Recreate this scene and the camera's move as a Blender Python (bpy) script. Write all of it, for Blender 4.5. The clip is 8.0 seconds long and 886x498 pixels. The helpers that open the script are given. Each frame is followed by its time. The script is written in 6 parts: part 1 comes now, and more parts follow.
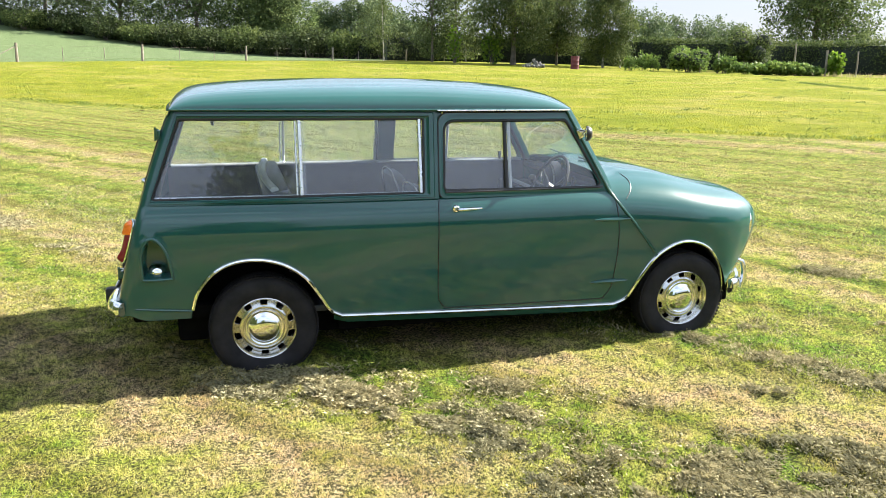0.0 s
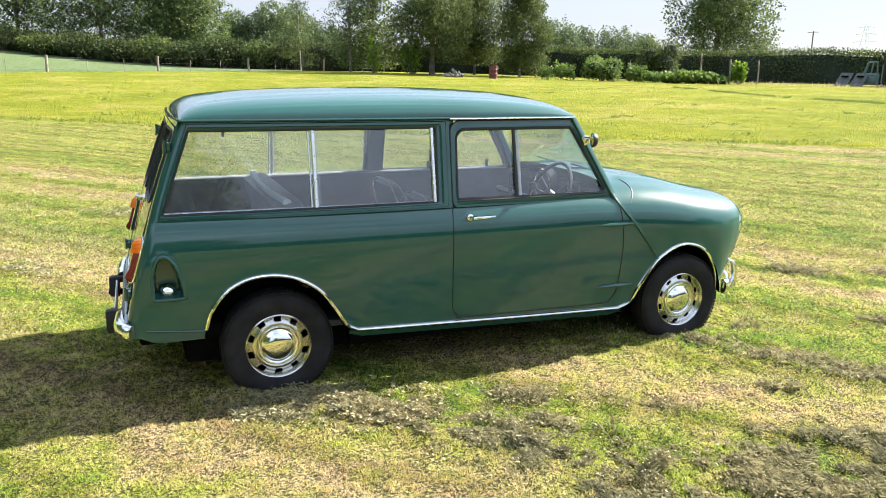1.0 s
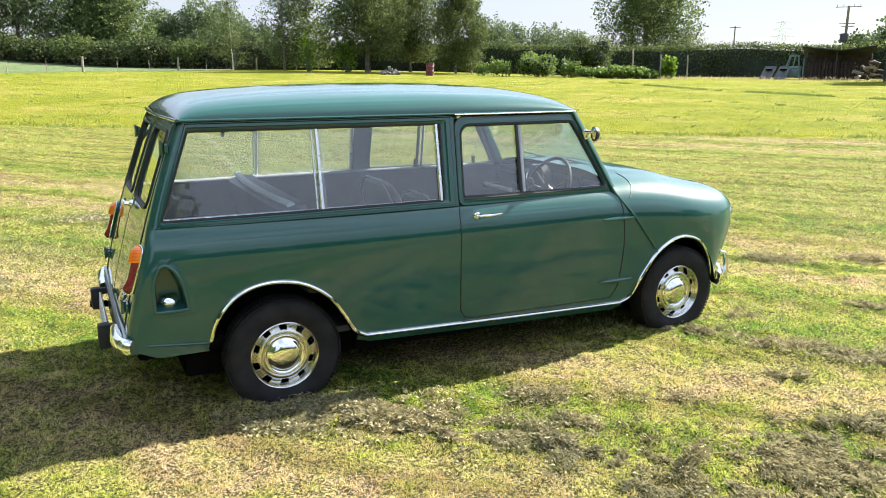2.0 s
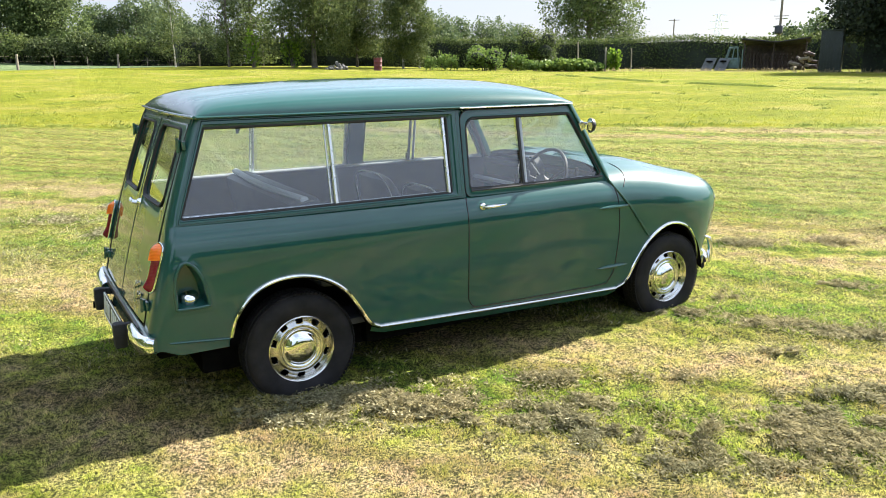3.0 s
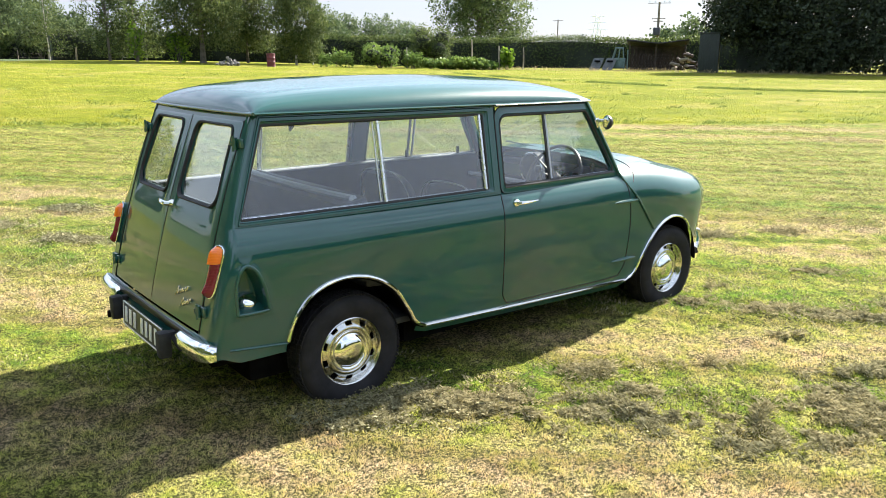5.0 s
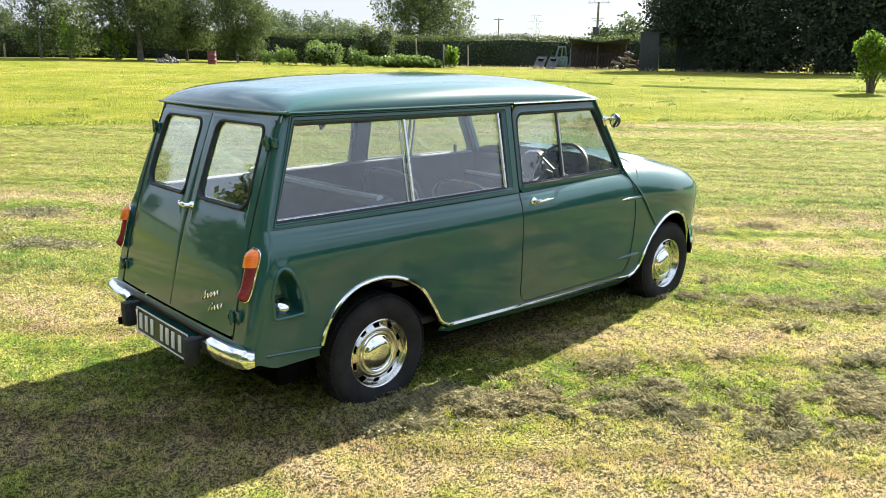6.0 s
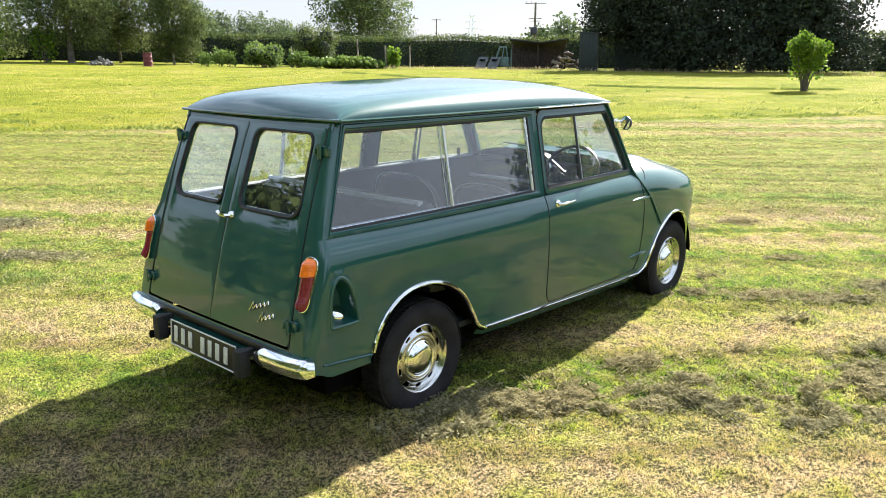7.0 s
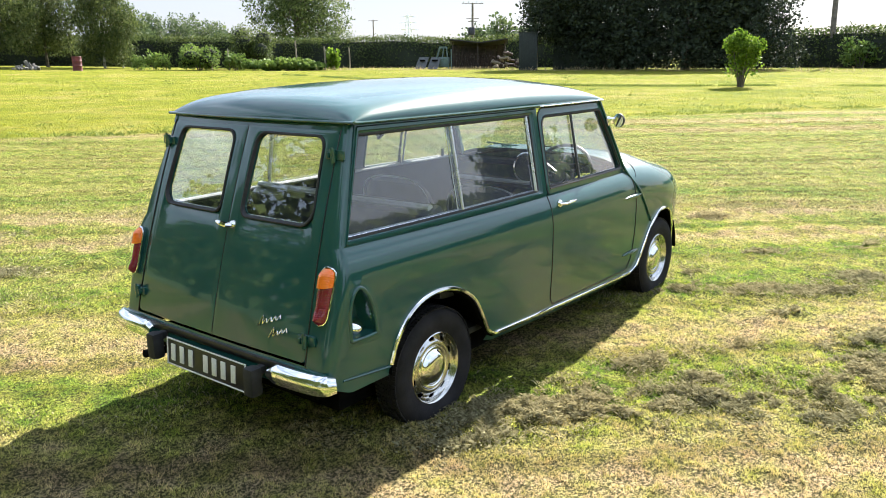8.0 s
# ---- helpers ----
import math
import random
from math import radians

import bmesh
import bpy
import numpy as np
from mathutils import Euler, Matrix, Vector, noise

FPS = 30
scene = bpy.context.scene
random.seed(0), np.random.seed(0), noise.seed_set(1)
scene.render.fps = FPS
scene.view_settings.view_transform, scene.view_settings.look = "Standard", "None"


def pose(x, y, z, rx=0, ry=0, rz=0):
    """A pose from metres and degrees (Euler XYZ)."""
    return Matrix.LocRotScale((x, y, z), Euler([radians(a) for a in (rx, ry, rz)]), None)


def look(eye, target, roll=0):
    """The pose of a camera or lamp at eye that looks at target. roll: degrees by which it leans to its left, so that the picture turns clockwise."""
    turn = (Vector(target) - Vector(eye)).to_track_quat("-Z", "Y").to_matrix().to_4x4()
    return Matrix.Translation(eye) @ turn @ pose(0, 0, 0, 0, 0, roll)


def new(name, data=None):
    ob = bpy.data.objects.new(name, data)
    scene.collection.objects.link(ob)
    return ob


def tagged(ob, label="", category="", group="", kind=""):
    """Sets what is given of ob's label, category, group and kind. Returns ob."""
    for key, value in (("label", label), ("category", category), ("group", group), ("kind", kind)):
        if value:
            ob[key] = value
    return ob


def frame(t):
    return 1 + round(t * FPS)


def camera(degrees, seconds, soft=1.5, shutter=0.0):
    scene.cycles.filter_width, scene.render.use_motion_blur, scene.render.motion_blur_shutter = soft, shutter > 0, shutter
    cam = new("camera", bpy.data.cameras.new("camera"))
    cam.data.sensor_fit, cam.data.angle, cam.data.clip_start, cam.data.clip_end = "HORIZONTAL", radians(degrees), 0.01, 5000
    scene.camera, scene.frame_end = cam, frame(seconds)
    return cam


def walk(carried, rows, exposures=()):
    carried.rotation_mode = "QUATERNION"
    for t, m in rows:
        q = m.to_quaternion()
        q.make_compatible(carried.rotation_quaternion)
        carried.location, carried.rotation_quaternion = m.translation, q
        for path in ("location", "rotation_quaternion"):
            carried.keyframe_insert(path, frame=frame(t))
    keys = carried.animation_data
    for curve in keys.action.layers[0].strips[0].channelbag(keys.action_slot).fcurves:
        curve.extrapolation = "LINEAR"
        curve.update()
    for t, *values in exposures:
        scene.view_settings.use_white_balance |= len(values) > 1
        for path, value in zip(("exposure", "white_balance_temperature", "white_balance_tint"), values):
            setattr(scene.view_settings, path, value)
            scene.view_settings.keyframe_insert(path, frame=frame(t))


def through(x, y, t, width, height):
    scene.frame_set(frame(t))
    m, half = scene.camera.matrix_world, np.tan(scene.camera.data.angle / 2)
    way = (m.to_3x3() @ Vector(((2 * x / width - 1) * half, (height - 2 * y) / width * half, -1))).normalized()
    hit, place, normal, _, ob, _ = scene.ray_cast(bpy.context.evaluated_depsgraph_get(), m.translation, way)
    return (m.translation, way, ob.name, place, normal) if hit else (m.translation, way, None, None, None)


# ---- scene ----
cam = camera(60.0, 8.0, 0.7)
PATH = [
    (0, (-1.181, -3.939, 1.367), (-0.659, -2.068, 0.889), 0.9),
    (0.5, (-1.349, -3.812, 1.354), (-0.721, -1.971, 0.891), 0.9),
    (1, (-1.585, -3.766, 1.353), (-0.861, -1.957, 0.902), 0.7),
    (1.5, (-1.776, -3.691, 1.347), (-0.972, -1.916, 0.895), 0.5),
    (2, (-1.83, -3.55, 1.338), (-0.958, -1.809, 0.882), 0.1),
    (3.5, (-2.24, -3.443, 1.34), (-1.197, -1.804, 0.866), -0.5),
    (4, (-2.336, -3.319, 1.333), (-1.234, -1.719, 0.859), -0.4),
    (4.5, (-2.486, -3.21, 1.339), (-1.324, -1.653, 0.864), -0.1),
    (6, (-2.882, -2.866, 1.336), (-1.551, -1.453, 0.856), 0.4),
    (6.5, (-3.007, -2.719, 1.338), (-1.621, -1.36, 0.857), 0.2),
    (7, (-3.179, -2.597, 1.358), (-1.74, -1.293, 0.879), 0.1),
    (7.5, (-3.24, -2.475, 1.349), (-1.751, -1.227, 0.873), -0.2),
    (8, (-3.27, -2.317, 1.349), (-1.733, -1.128, 0.871), -0.5),
]
walk(cam, [(t, look(eye, target, roll)) for t, eye, target, roll in PATH])

# ---- light ----
SUN_AZ, SUN_EL = 8.0, 35.0
world = bpy.data.worlds.new("sky")
scene.world = world
world.use_nodes = True
wn = world.node_tree
sky = wn.nodes.new("ShaderNodeTexSky")
sky.sky_type = "NISHITA"
sky.sun_disc = False
sky.sun_elevation = radians(SUN_EL)
sky.sun_rotation = radians(90 - SUN_AZ)
sky.air_density, sky.dust_density, sky.ozone_density = 1.0, 0.8, 1.0
haze = wn.nodes.new("ShaderNodeMix")
haze.data_type = "RGBA"
toward = wn.nodes.new("ShaderNodeVectorMath")
toward.operation = "DOT_PRODUCT"
toward.inputs[1].default_value = (math.cos(radians(SUN_AZ)), math.sin(radians(SUN_AZ)), 0.15)
wn.links.new(wn.nodes.new("ShaderNodeTexCoord").outputs["Generated"], toward.inputs[0])
share = wn.nodes.new("ShaderNodeMapRange")
share.interpolation_type = "SMOOTHSTEP"
for key, value in (("From Min", -1.0), ("From Max", 0.1), ("To Min", 0.15), ("To Max", 0.86)):
    share.inputs[key].default_value = value
wn.links.new(toward.outputs["Value"], share.inputs[0])
haze.inputs[7].default_value = (2.55, 2.75, 3.25, 1)
wn.links.new(sky.outputs[0], haze.inputs[6])
# thin high cloud in streaks, well above the horizon
ray = wn.nodes.new("ShaderNodeTexCoord").outputs["Generated"]
split = wn.nodes.new("ShaderNodeSeparateXYZ")
wn.links.new(ray, split.inputs[0])
rise = wn.nodes.new("ShaderNodeMath")
rise.operation = "ADD"
wn.links.new(split.outputs[2], rise.inputs[0])
rise.inputs[1].default_value = 0.30
# the haze thins out higher up and leaves a bluer sky
thin = wn.nodes.new("ShaderNodeMapRange")
thin.interpolation_type = "SMOOTHSTEP"
for key, value in (("From Min", 0.06), ("From Max", 0.55), ("To Min", 1.0), ("To Max", 0.30)):
    thin.inputs[key].default_value = value
wn.links.new(split.outputs[2], thin.inputs[0])
hazy = wn.nodes.new("ShaderNodeMath")
hazy.operation = "MULTIPLY"
wn.links.new(share.outputs[0], hazy.inputs[0])
wn.links.new(thin.outputs[0], hazy.inputs[1])
wn.links.new(hazy.outputs[0], haze.inputs[0])
plane = wn.nodes.new("ShaderNodeVectorMath")
plane.operation = "DIVIDE"
wn.links.new(ray, plane.inputs[0])
wn.links.new(rise.outputs[0], plane.inputs[1])
streak = wn.nodes.new("ShaderNodeMapping")
streak.inputs["Rotation"].default_value = (0, 0, 0.5)
streak.inputs["Scale"].default_value = (1.1, 3.4, 1.0)
wn.links.new(plane.outputs[0], streak.inputs["Vector"])
wisps = wn.nodes.new("ShaderNodeTexNoise")
wisps.inputs["Scale"].default_value, wisps.inputs["Detail"].default_value, wisps.inputs["Roughness"].default_value = 1.6, 6.0, 0.6
wn.links.new(streak.outputs[0], wisps.inputs["Vector"])
cover = wn.nodes.new("ShaderNodeMapRange")
cover.interpolation_type = "SMOOTHSTEP"
for key, value in (("From Min", 0.24), ("From Max", 0.74), ("To Min", 0.0), ("To Max", 1.0)):
    cover.inputs[key].default_value = value
wn.links.new(wisps.outputs["Fac"], cover.inputs[0])
above = wn.nodes.new("ShaderNodeMapRange")
above.interpolation_type = "SMOOTHSTEP"
for key, value in (("From Min", 0.10), ("From Max", 0.40), ("To Min", 0.0), ("To Max", 0.95)):
    above.inputs[key].default_value = value
wn.links.new(split.outputs[2], above.inputs[0])
amount = wn.nodes.new("ShaderNodeMath")
amount.operation = "MULTIPLY"
wn.links.new(cover.outputs[0], amount.inputs[0])
wn.links.new(above.outputs[0], amount.inputs[1])
cloud = wn.nodes.new("ShaderNodeMix")
cloud.data_type = "RGBA"
wn.links.new(amount.outputs[0], cloud.inputs[0])
wn.links.new(haze.outputs[2], cloud.inputs[6])
cloud.inputs[7].default_value = (6.3, 7.3, 9.2, 1)
wn.links.new(cloud.outputs[2], wn.nodes["Background"].inputs[0])
wn.nodes["Background"].inputs[1].default_value = 0.060
sun = new("sun", bpy.data.lights.new("sun", "SUN"))
sun.data.energy, sun.data.angle, sun.data.color = 5.0, radians(0.6), (1.0, 0.95, 0.87)
sa, se = radians(SUN_AZ), radians(SUN_EL)
sun.matrix_world = look((40 * math.cos(sa) * math.cos(se), 40 * math.sin(sa) * math.cos(se), 40 * math.sin(se)), (0, 0, 0))
scene.view_settings.exposure = 2.20

# ---- materials ----
def mat(name):
    m = bpy.data.materials.new(name)
    m.use_nodes = True
    return m, m.node_tree, m.node_tree.nodes["Principled BSDF"]


def nd(nt, kind, **vals):
    n = nt.nodes.new("ShaderNode" + kind)
    for k, v in vals.items():
        n.inputs[k].default_value = v
    return n


def ramp(nt, fac, stops, interp="LINEAR"):
    r = nt.nodes.new("ShaderNodeValToRGB")
    r.color_ramp.interpolation = interp
    e = r.color_ramp.elements
    while len(e) < len(stops):
        e.new(0.5)
    for el, (p, c) in zip(e, stops):
        el.position, el.color = p, (*c, 1) if len(c) == 3 else c
    nt.links.new(fac, r.inputs[0])
    return r.outputs[0]


def mixc(nt, fac, a, b, mode="MIX"):
    m = nt.nodes.new("ShaderNodeMix")
    m.data_type, m.blend_type = "RGBA", mode
    for sock, val in ((0, fac), (6, a), (7, b)):
        if hasattr(val, "is_linked"):
            nt.links.new(val, m.inputs[sock])
        else:
            m.inputs[sock].default_value = val if sock == 0 else (*val, 1)
    return m.outputs[2]


def calc(nt, op, a, b=0.0):
    m = nt.nodes.new("ShaderNodeMath")
    m.operation = op
    for i, v in enumerate((a, b)):
        if hasattr(v, "is_linked"):
            nt.links.new(v, m.inputs[i])
        else:
            m.inputs[i].default_value = v
    return m.outputs[0]


def noise_tex(nt, scale, detail=4.0, rough=0.55, vec=None):
    n = nd(nt, "TexNoise", Scale=scale, Detail=detail, Roughness=rough)
    if vec is None:
        vec = nt.nodes.new("ShaderNodeTexCoord").outputs["Object"]
    nt.links.new(vec, n.inputs["Vector"])
    return n.outputs["Fac"]


def bump(nt, bsdf, height, strength, dist):
    b = nd(nt, "Bump", Strength=strength, Distance=dist)
    nt.links.new(height, b.inputs["Height"])
    nt.links.new(b.outputs[0], bsdf.inputs["Normal"])


def simple(name, col, rough=0.5, metal=0.0, var=0.15, scale=30.0, coat=0.0, bumps=0.0, bscale=200.0, spec=0.5):
    """A plain surface with grain in its colour and gloss."""
    m, nt, b = mat(name)
    f = noise_tex(nt, scale, 5)
    lo, hi = [c * (1 - var) for c in col], [min(1, c * (1 + var)) for c in col]
    nt.links.new(ramp(nt, f, ((0.3, lo), (0.7, hi))), b.inputs["Base Color"])
    g = noise_tex(nt, scale * 0.37, 3)
    nt.links.new(calc(nt, "ADD", calc(nt, "MULTIPLY", g, rough * 0.4), rough * 0.8), b.inputs["Roughness"])
    b.inputs["Metallic"].default_value = metal
    b.inputs["Coat Weight"].default_value = coat
    b.inputs["Specular IOR Level"].default_value = spec
    if bumps:
        bump(nt, b, noise_tex(nt, bscale, 4), bumps, 0.004)
    return m


def paint_material():
    m, nt, b = mat("green_car_paint")
    dust = noise_tex(nt, 3.0, 6, 0.6)
    col = ramp(nt, dust, ((0.35, (0.011, 0.066, 0.056)), (0.75, (0.015, 0.078, 0.067))))
    nt.links.new(col, b.inputs["Base Color"])
    fine = noise_tex(nt, 14.0, 5)
    nt.links.new(calc(nt, "ADD", calc(nt, "MULTIPLY", fine, 0.10), 0.30), b.inputs["Roughness"])
    b.inputs["Specular IOR Level"].default_value = 0.08
    b.inputs["Coat Weight"].default_value = 1.0
    b.inputs["Coat IOR"].default_value = 1.58
    b.inputs["Coat Roughness"].default_value = 0.045
    # faint long waves of the hand-finished panels
    stretch = nd(nt, "Mapping", Scale=(1.3, 7.0, 9.0))
    nt.links.new(nt.nodes.new("ShaderNodeTexCoord").outputs["Object"], stretch.inputs["Vector"])
    bump(nt, b, noise_tex(nt, 1.0, 3, 0.5, stretch.outputs[0]), 0.06, 0.006)
    return m


def glass_material(name, tint, haze):
    m, nt, b = mat(name)
    nt.nodes.remove(b)
    out = nt.nodes["Material Output"]
    tr = nd(nt, "BsdfTransparent", Color=(*tint, 1))
    gl = nd(nt, "BsdfGlossy", Color=(1, 1, 1, 1), Roughness=0.015)
    # diffuse lilac over the pane: dust plus a painted veil of reflected sky
    dif = nd(nt, "BsdfDiffuse", Color=(0.55, 0.57, 0.69, 1))
    fres = nd(nt, "LayerWeight", Blend=0.5)
    lilac_veil = calc(nt, "MULTIPLY", noise_tex(nt, 2.2, 5, 0.6), haze)
    a = nt.nodes.new("ShaderNodeMixShader")
    nt.links.new(lilac_veil, a.inputs[0]), nt.links.new(tr.outputs[0], a.inputs[1]), nt.links.new(dif.outputs[0], a.inputs[2])
    c = nt.nodes.new("ShaderNodeMixShader")
    nt.links.new(calc(nt, "ADD", calc(nt, "MULTIPLY", calc(nt, "POWER", fres.outputs["Facing"], 2.5), 0.9), 0.085), c.inputs[0])
    nt.links.new(a.outputs[0], c.inputs[1]), nt.links.new(gl.outputs[0], c.inputs[2])
    nt.links.new(c.outputs[0], out.inputs["Surface"])
    return m


def lens_material(name, col):
    m, nt, b = mat(name)
    b.inputs["Base Color"].default_value = (*col, 1)
    b.inputs["Roughness"].default_value = 0.2
    b.inputs["Coat Weight"].default_value = 0.6
    b.inputs["Subsurface Weight"].default_value = 0.25
    b.inputs["Subsurface Radius"].default_value = (0.02, 0.006, 0.002)
    w = nd(nt, "TexWave", Scale=60.0, Distortion=0.0)
    w.bands_direction = "Z"
    nt.links.new(nt.nodes.new("ShaderNodeTexCoord").outputs["Object"], w.inputs["Vector"])
    bump(nt, b, w.outputs["Fac"], 0.25, 0.002)
    return m


def field_colour(nt, blades):
    """Mown stripes, straw and clippings across the field; longer grass past the mown edge."""
    geo = nt.nodes.new("ShaderNodeNewGeometry")
    pos = geo.outputs["Position"]
    sep = nt.nodes.new("ShaderNodeSeparateXYZ")
    nt.links.new(pos, sep.inputs[0])
    x, y = sep.outputs[0], sep.outputs[1]
    big, mid, fine = noise_tex(nt, 0.55, 5, 0.6, pos), noise_tex(nt, 2.6, 5, 0.65, pos), noise_tex(nt, 30.0, 4, 0.7, pos)
    s = calc(nt, "ADD", calc(nt, "MULTIPLY", x, 0.77), calc(nt, "MULTIPLY", y, 0.64))
    s = calc(nt, "ADD", s, calc(nt, "MULTIPLY", calc(nt, "SUBTRACT", big, 0.5), 0.8))
    s = calc(nt, "ADD", s, calc(nt, "MULTIPLY", calc(nt, "SUBTRACT", mid, 0.5), 1.1))
    straw, green, dry, lush = (0.90, 0.90, 0.90), (0.16, 0.16, 0.16), (0.50, 0.50, 0.50), (0.285, 0.305, 0.030)
    mown = (0.32, 0.32, 0.32)
    fac = calc(nt, "FRACT", calc(nt, "DIVIDE", calc(nt, "ADD", s, 4.0), 12.0))
    pts = [(-4, green), (-3.1, straw), (-2.5, green), (-1.75, straw), (-1.2, dry), (-0.85, green), (-0.35, straw), (0.1, dry),
           (0.5, green), (0.9, dry), (1.3, green), (1.75, straw), (2.1, green), (2.45, straw), (2.9, dry), (3.4, green),
           (3.9, dry), (4.5, mown), (5.0, dry), (5.5, mown), (6.2, dry), (6.8, mown), (7.4, dry), (7.9, mown)]
    dry_share = ramp(nt, fac, [((p + 4) / 12, c) for p, c in pts])
    dry_share = calc(nt, "ADD", dry_share, calc(nt, "MULTIPLY", calc(nt, "SUBTRACT", noise_tex(nt, 6.5, 4, 0.65, pos), 0.5), 1.6))
    if blades:
        dry_share = calc(nt, "ADD", dry_share, calc(nt, "MULTIPLY", calc(nt, "SUBTRACT", geo.outputs["Random Per Island"], 0.5), 0.25))
    col = ramp(nt, dry_share, ((0.05, (0.21, 0.335, 0.05)), (0.36, (0.42, 0.46, 0.090)), (0.62, (0.56, 0.51, 0.170)), (0.88, (0.64, 0.51, 0.25)), (1.0, (0.67, 0.50, 0.28))))
    # fine brown lines of the mower's passes, with the cut ridges' shading painted in
    u = calc(nt, "ADD", calc(nt, "MULTIPLY", x, 0.77), calc(nt, "MULTIPLY", y, 0.64))
    u = calc(nt, "ADD", u, calc(nt, "MULTIPLY", calc(nt, "SUBTRACT", big, 0.5), 0.35))
    u = calc(nt, "ADD", u, calc(nt, "MULTIPLY", calc(nt, "SUBTRACT", mid, 0.5), 0.16))
    ridge_shade = calc(nt, "SINE", calc(nt, "MULTIPLY", u, 19.0))
    ridge_shade = calc(nt, "ADD", ridge_shade, calc(nt, "MULTIPLY", calc(nt, "SINE", calc(nt, "MULTIPLY", u, 7.3)), 0.7))
    ridge_shade = calc(nt, "ADD", ridge_shade, calc(nt, "MULTIPLY", calc(nt, "SUBTRACT", noise_tex(nt, 4.5, 4, 0.65, pos), 0.5), 4.5))
    cut = ramp(nt, calc(nt, "MULTIPLY", calc(nt, "ADD", ridge_shade, 3.0), 0.1667), ((0.50, (1, 1, 1)), (0.66, (0.62, 0.56, 0.52)), (0.82, (0.40, 0.35, 0.33))))
    col = mixc(nt, 0.5, col, cut, "MULTIPLY")
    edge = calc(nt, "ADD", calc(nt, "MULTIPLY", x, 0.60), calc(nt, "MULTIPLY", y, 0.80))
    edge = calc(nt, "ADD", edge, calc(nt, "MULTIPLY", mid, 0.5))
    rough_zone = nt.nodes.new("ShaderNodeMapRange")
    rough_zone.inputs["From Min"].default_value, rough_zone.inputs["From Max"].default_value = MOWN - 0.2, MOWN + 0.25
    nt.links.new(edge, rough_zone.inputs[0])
    far = ramp(nt, noise_tex(nt, 0.35, 6, 0.7, pos), ((0.3, (0.19, 0.24, 0.022)), (0.5, lush), (0.70, (0.42, 0.37, 0.105))))
    far = mixc(nt, 0.9, far, ramp(nt, noise_tex(nt, 1.9, 6, 0.75, pos), ((0.30, (0.50, 0.58, 0.5)), (0.48, (1.0, 1.0, 1.0)), (0.70, (1.25, 1.14, 1.25)))), "MULTIPLY")
    col = mixc(nt, rough_zone.outputs[0], col, far)
    beyond = nt.nodes.new("ShaderNodeMapRange")
    beyond.inputs["From Min"].default_value, beyond.inputs["From Max"].default_value = 42.4, 43.4
    nt.links.new(calc(nt, "ADD", calc(nt, "MULTIPLY", x, -0.62), calc(nt, "MULTIPLY", y, 0.78)), beyond.inputs[0])
    col = mixc(nt, beyond.outputs[0], col, ramp(nt, big, ((0.3, (0.17, 0.235, 0.10)), (0.7, (0.21, 0.27, 0.125)))))
    col = mixc(nt, 0.45, col, ramp(nt, fine, ((0.25, (0.25, 0.25, 0.2)), (0.75, (1.0, 1.0, 0.9)))), "MULTIPLY") if not blades else col
    return col, fine, rough_zone.outputs[0], geo


def ground_material():
    m, nt, b = mat("field_turf")
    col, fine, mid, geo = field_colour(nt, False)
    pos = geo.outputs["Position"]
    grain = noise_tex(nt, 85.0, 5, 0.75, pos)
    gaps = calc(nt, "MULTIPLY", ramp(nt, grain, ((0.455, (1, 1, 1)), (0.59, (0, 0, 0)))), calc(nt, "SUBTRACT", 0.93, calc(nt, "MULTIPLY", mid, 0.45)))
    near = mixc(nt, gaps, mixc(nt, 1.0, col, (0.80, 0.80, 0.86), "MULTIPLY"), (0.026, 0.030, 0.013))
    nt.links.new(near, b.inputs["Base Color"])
    b.inputs["Roughness"].default_value = 0.95
    b.inputs["Specular IOR Level"].default_value = 0.03
    h = calc(nt, "ADD", grain, calc(nt, "MULTIPLY", noise_tex(nt, 9.0, 4, 0.7, pos), 2.0))
    bump(nt, b, h, 0.9, 0.03)
    return m


def blade_material(name, hue_lo, hue_hi):
    m, nt, b = mat(name)
    col, fine, mid, geo = field_colour(nt, True)
    rnd = geo.outputs["Random Per Island"]
    col = mixc(nt, 1.0, col, ramp(nt, rnd, ((0.0, hue_lo), (0.4, (0.85, 0.88, 0.8)), (0.8, (1.1, 1.1, 1.0)), (1.0, hue_hi))), "MULTIPLY")
    nt.links.new(col, b.inputs["Base Color"])
    b.inputs["Roughness"].default_value = 0.7
    b.inputs["Specular IOR Level"].default_value = 0.06
    trans = nt.nodes.new("ShaderNodeBsdfTranslucent")
    nt.links.new(col, trans.inputs[0])
    mx = nd(nt, "MixShader", Fac=0.45)
    nt.links.new(b.outputs[0], mx.inputs[1]), nt.links.new(trans.outputs[0], mx.inputs[2])
    nt.links.new(mx.outputs[0], nt.nodes["Material Output"].inputs[0])
    return m


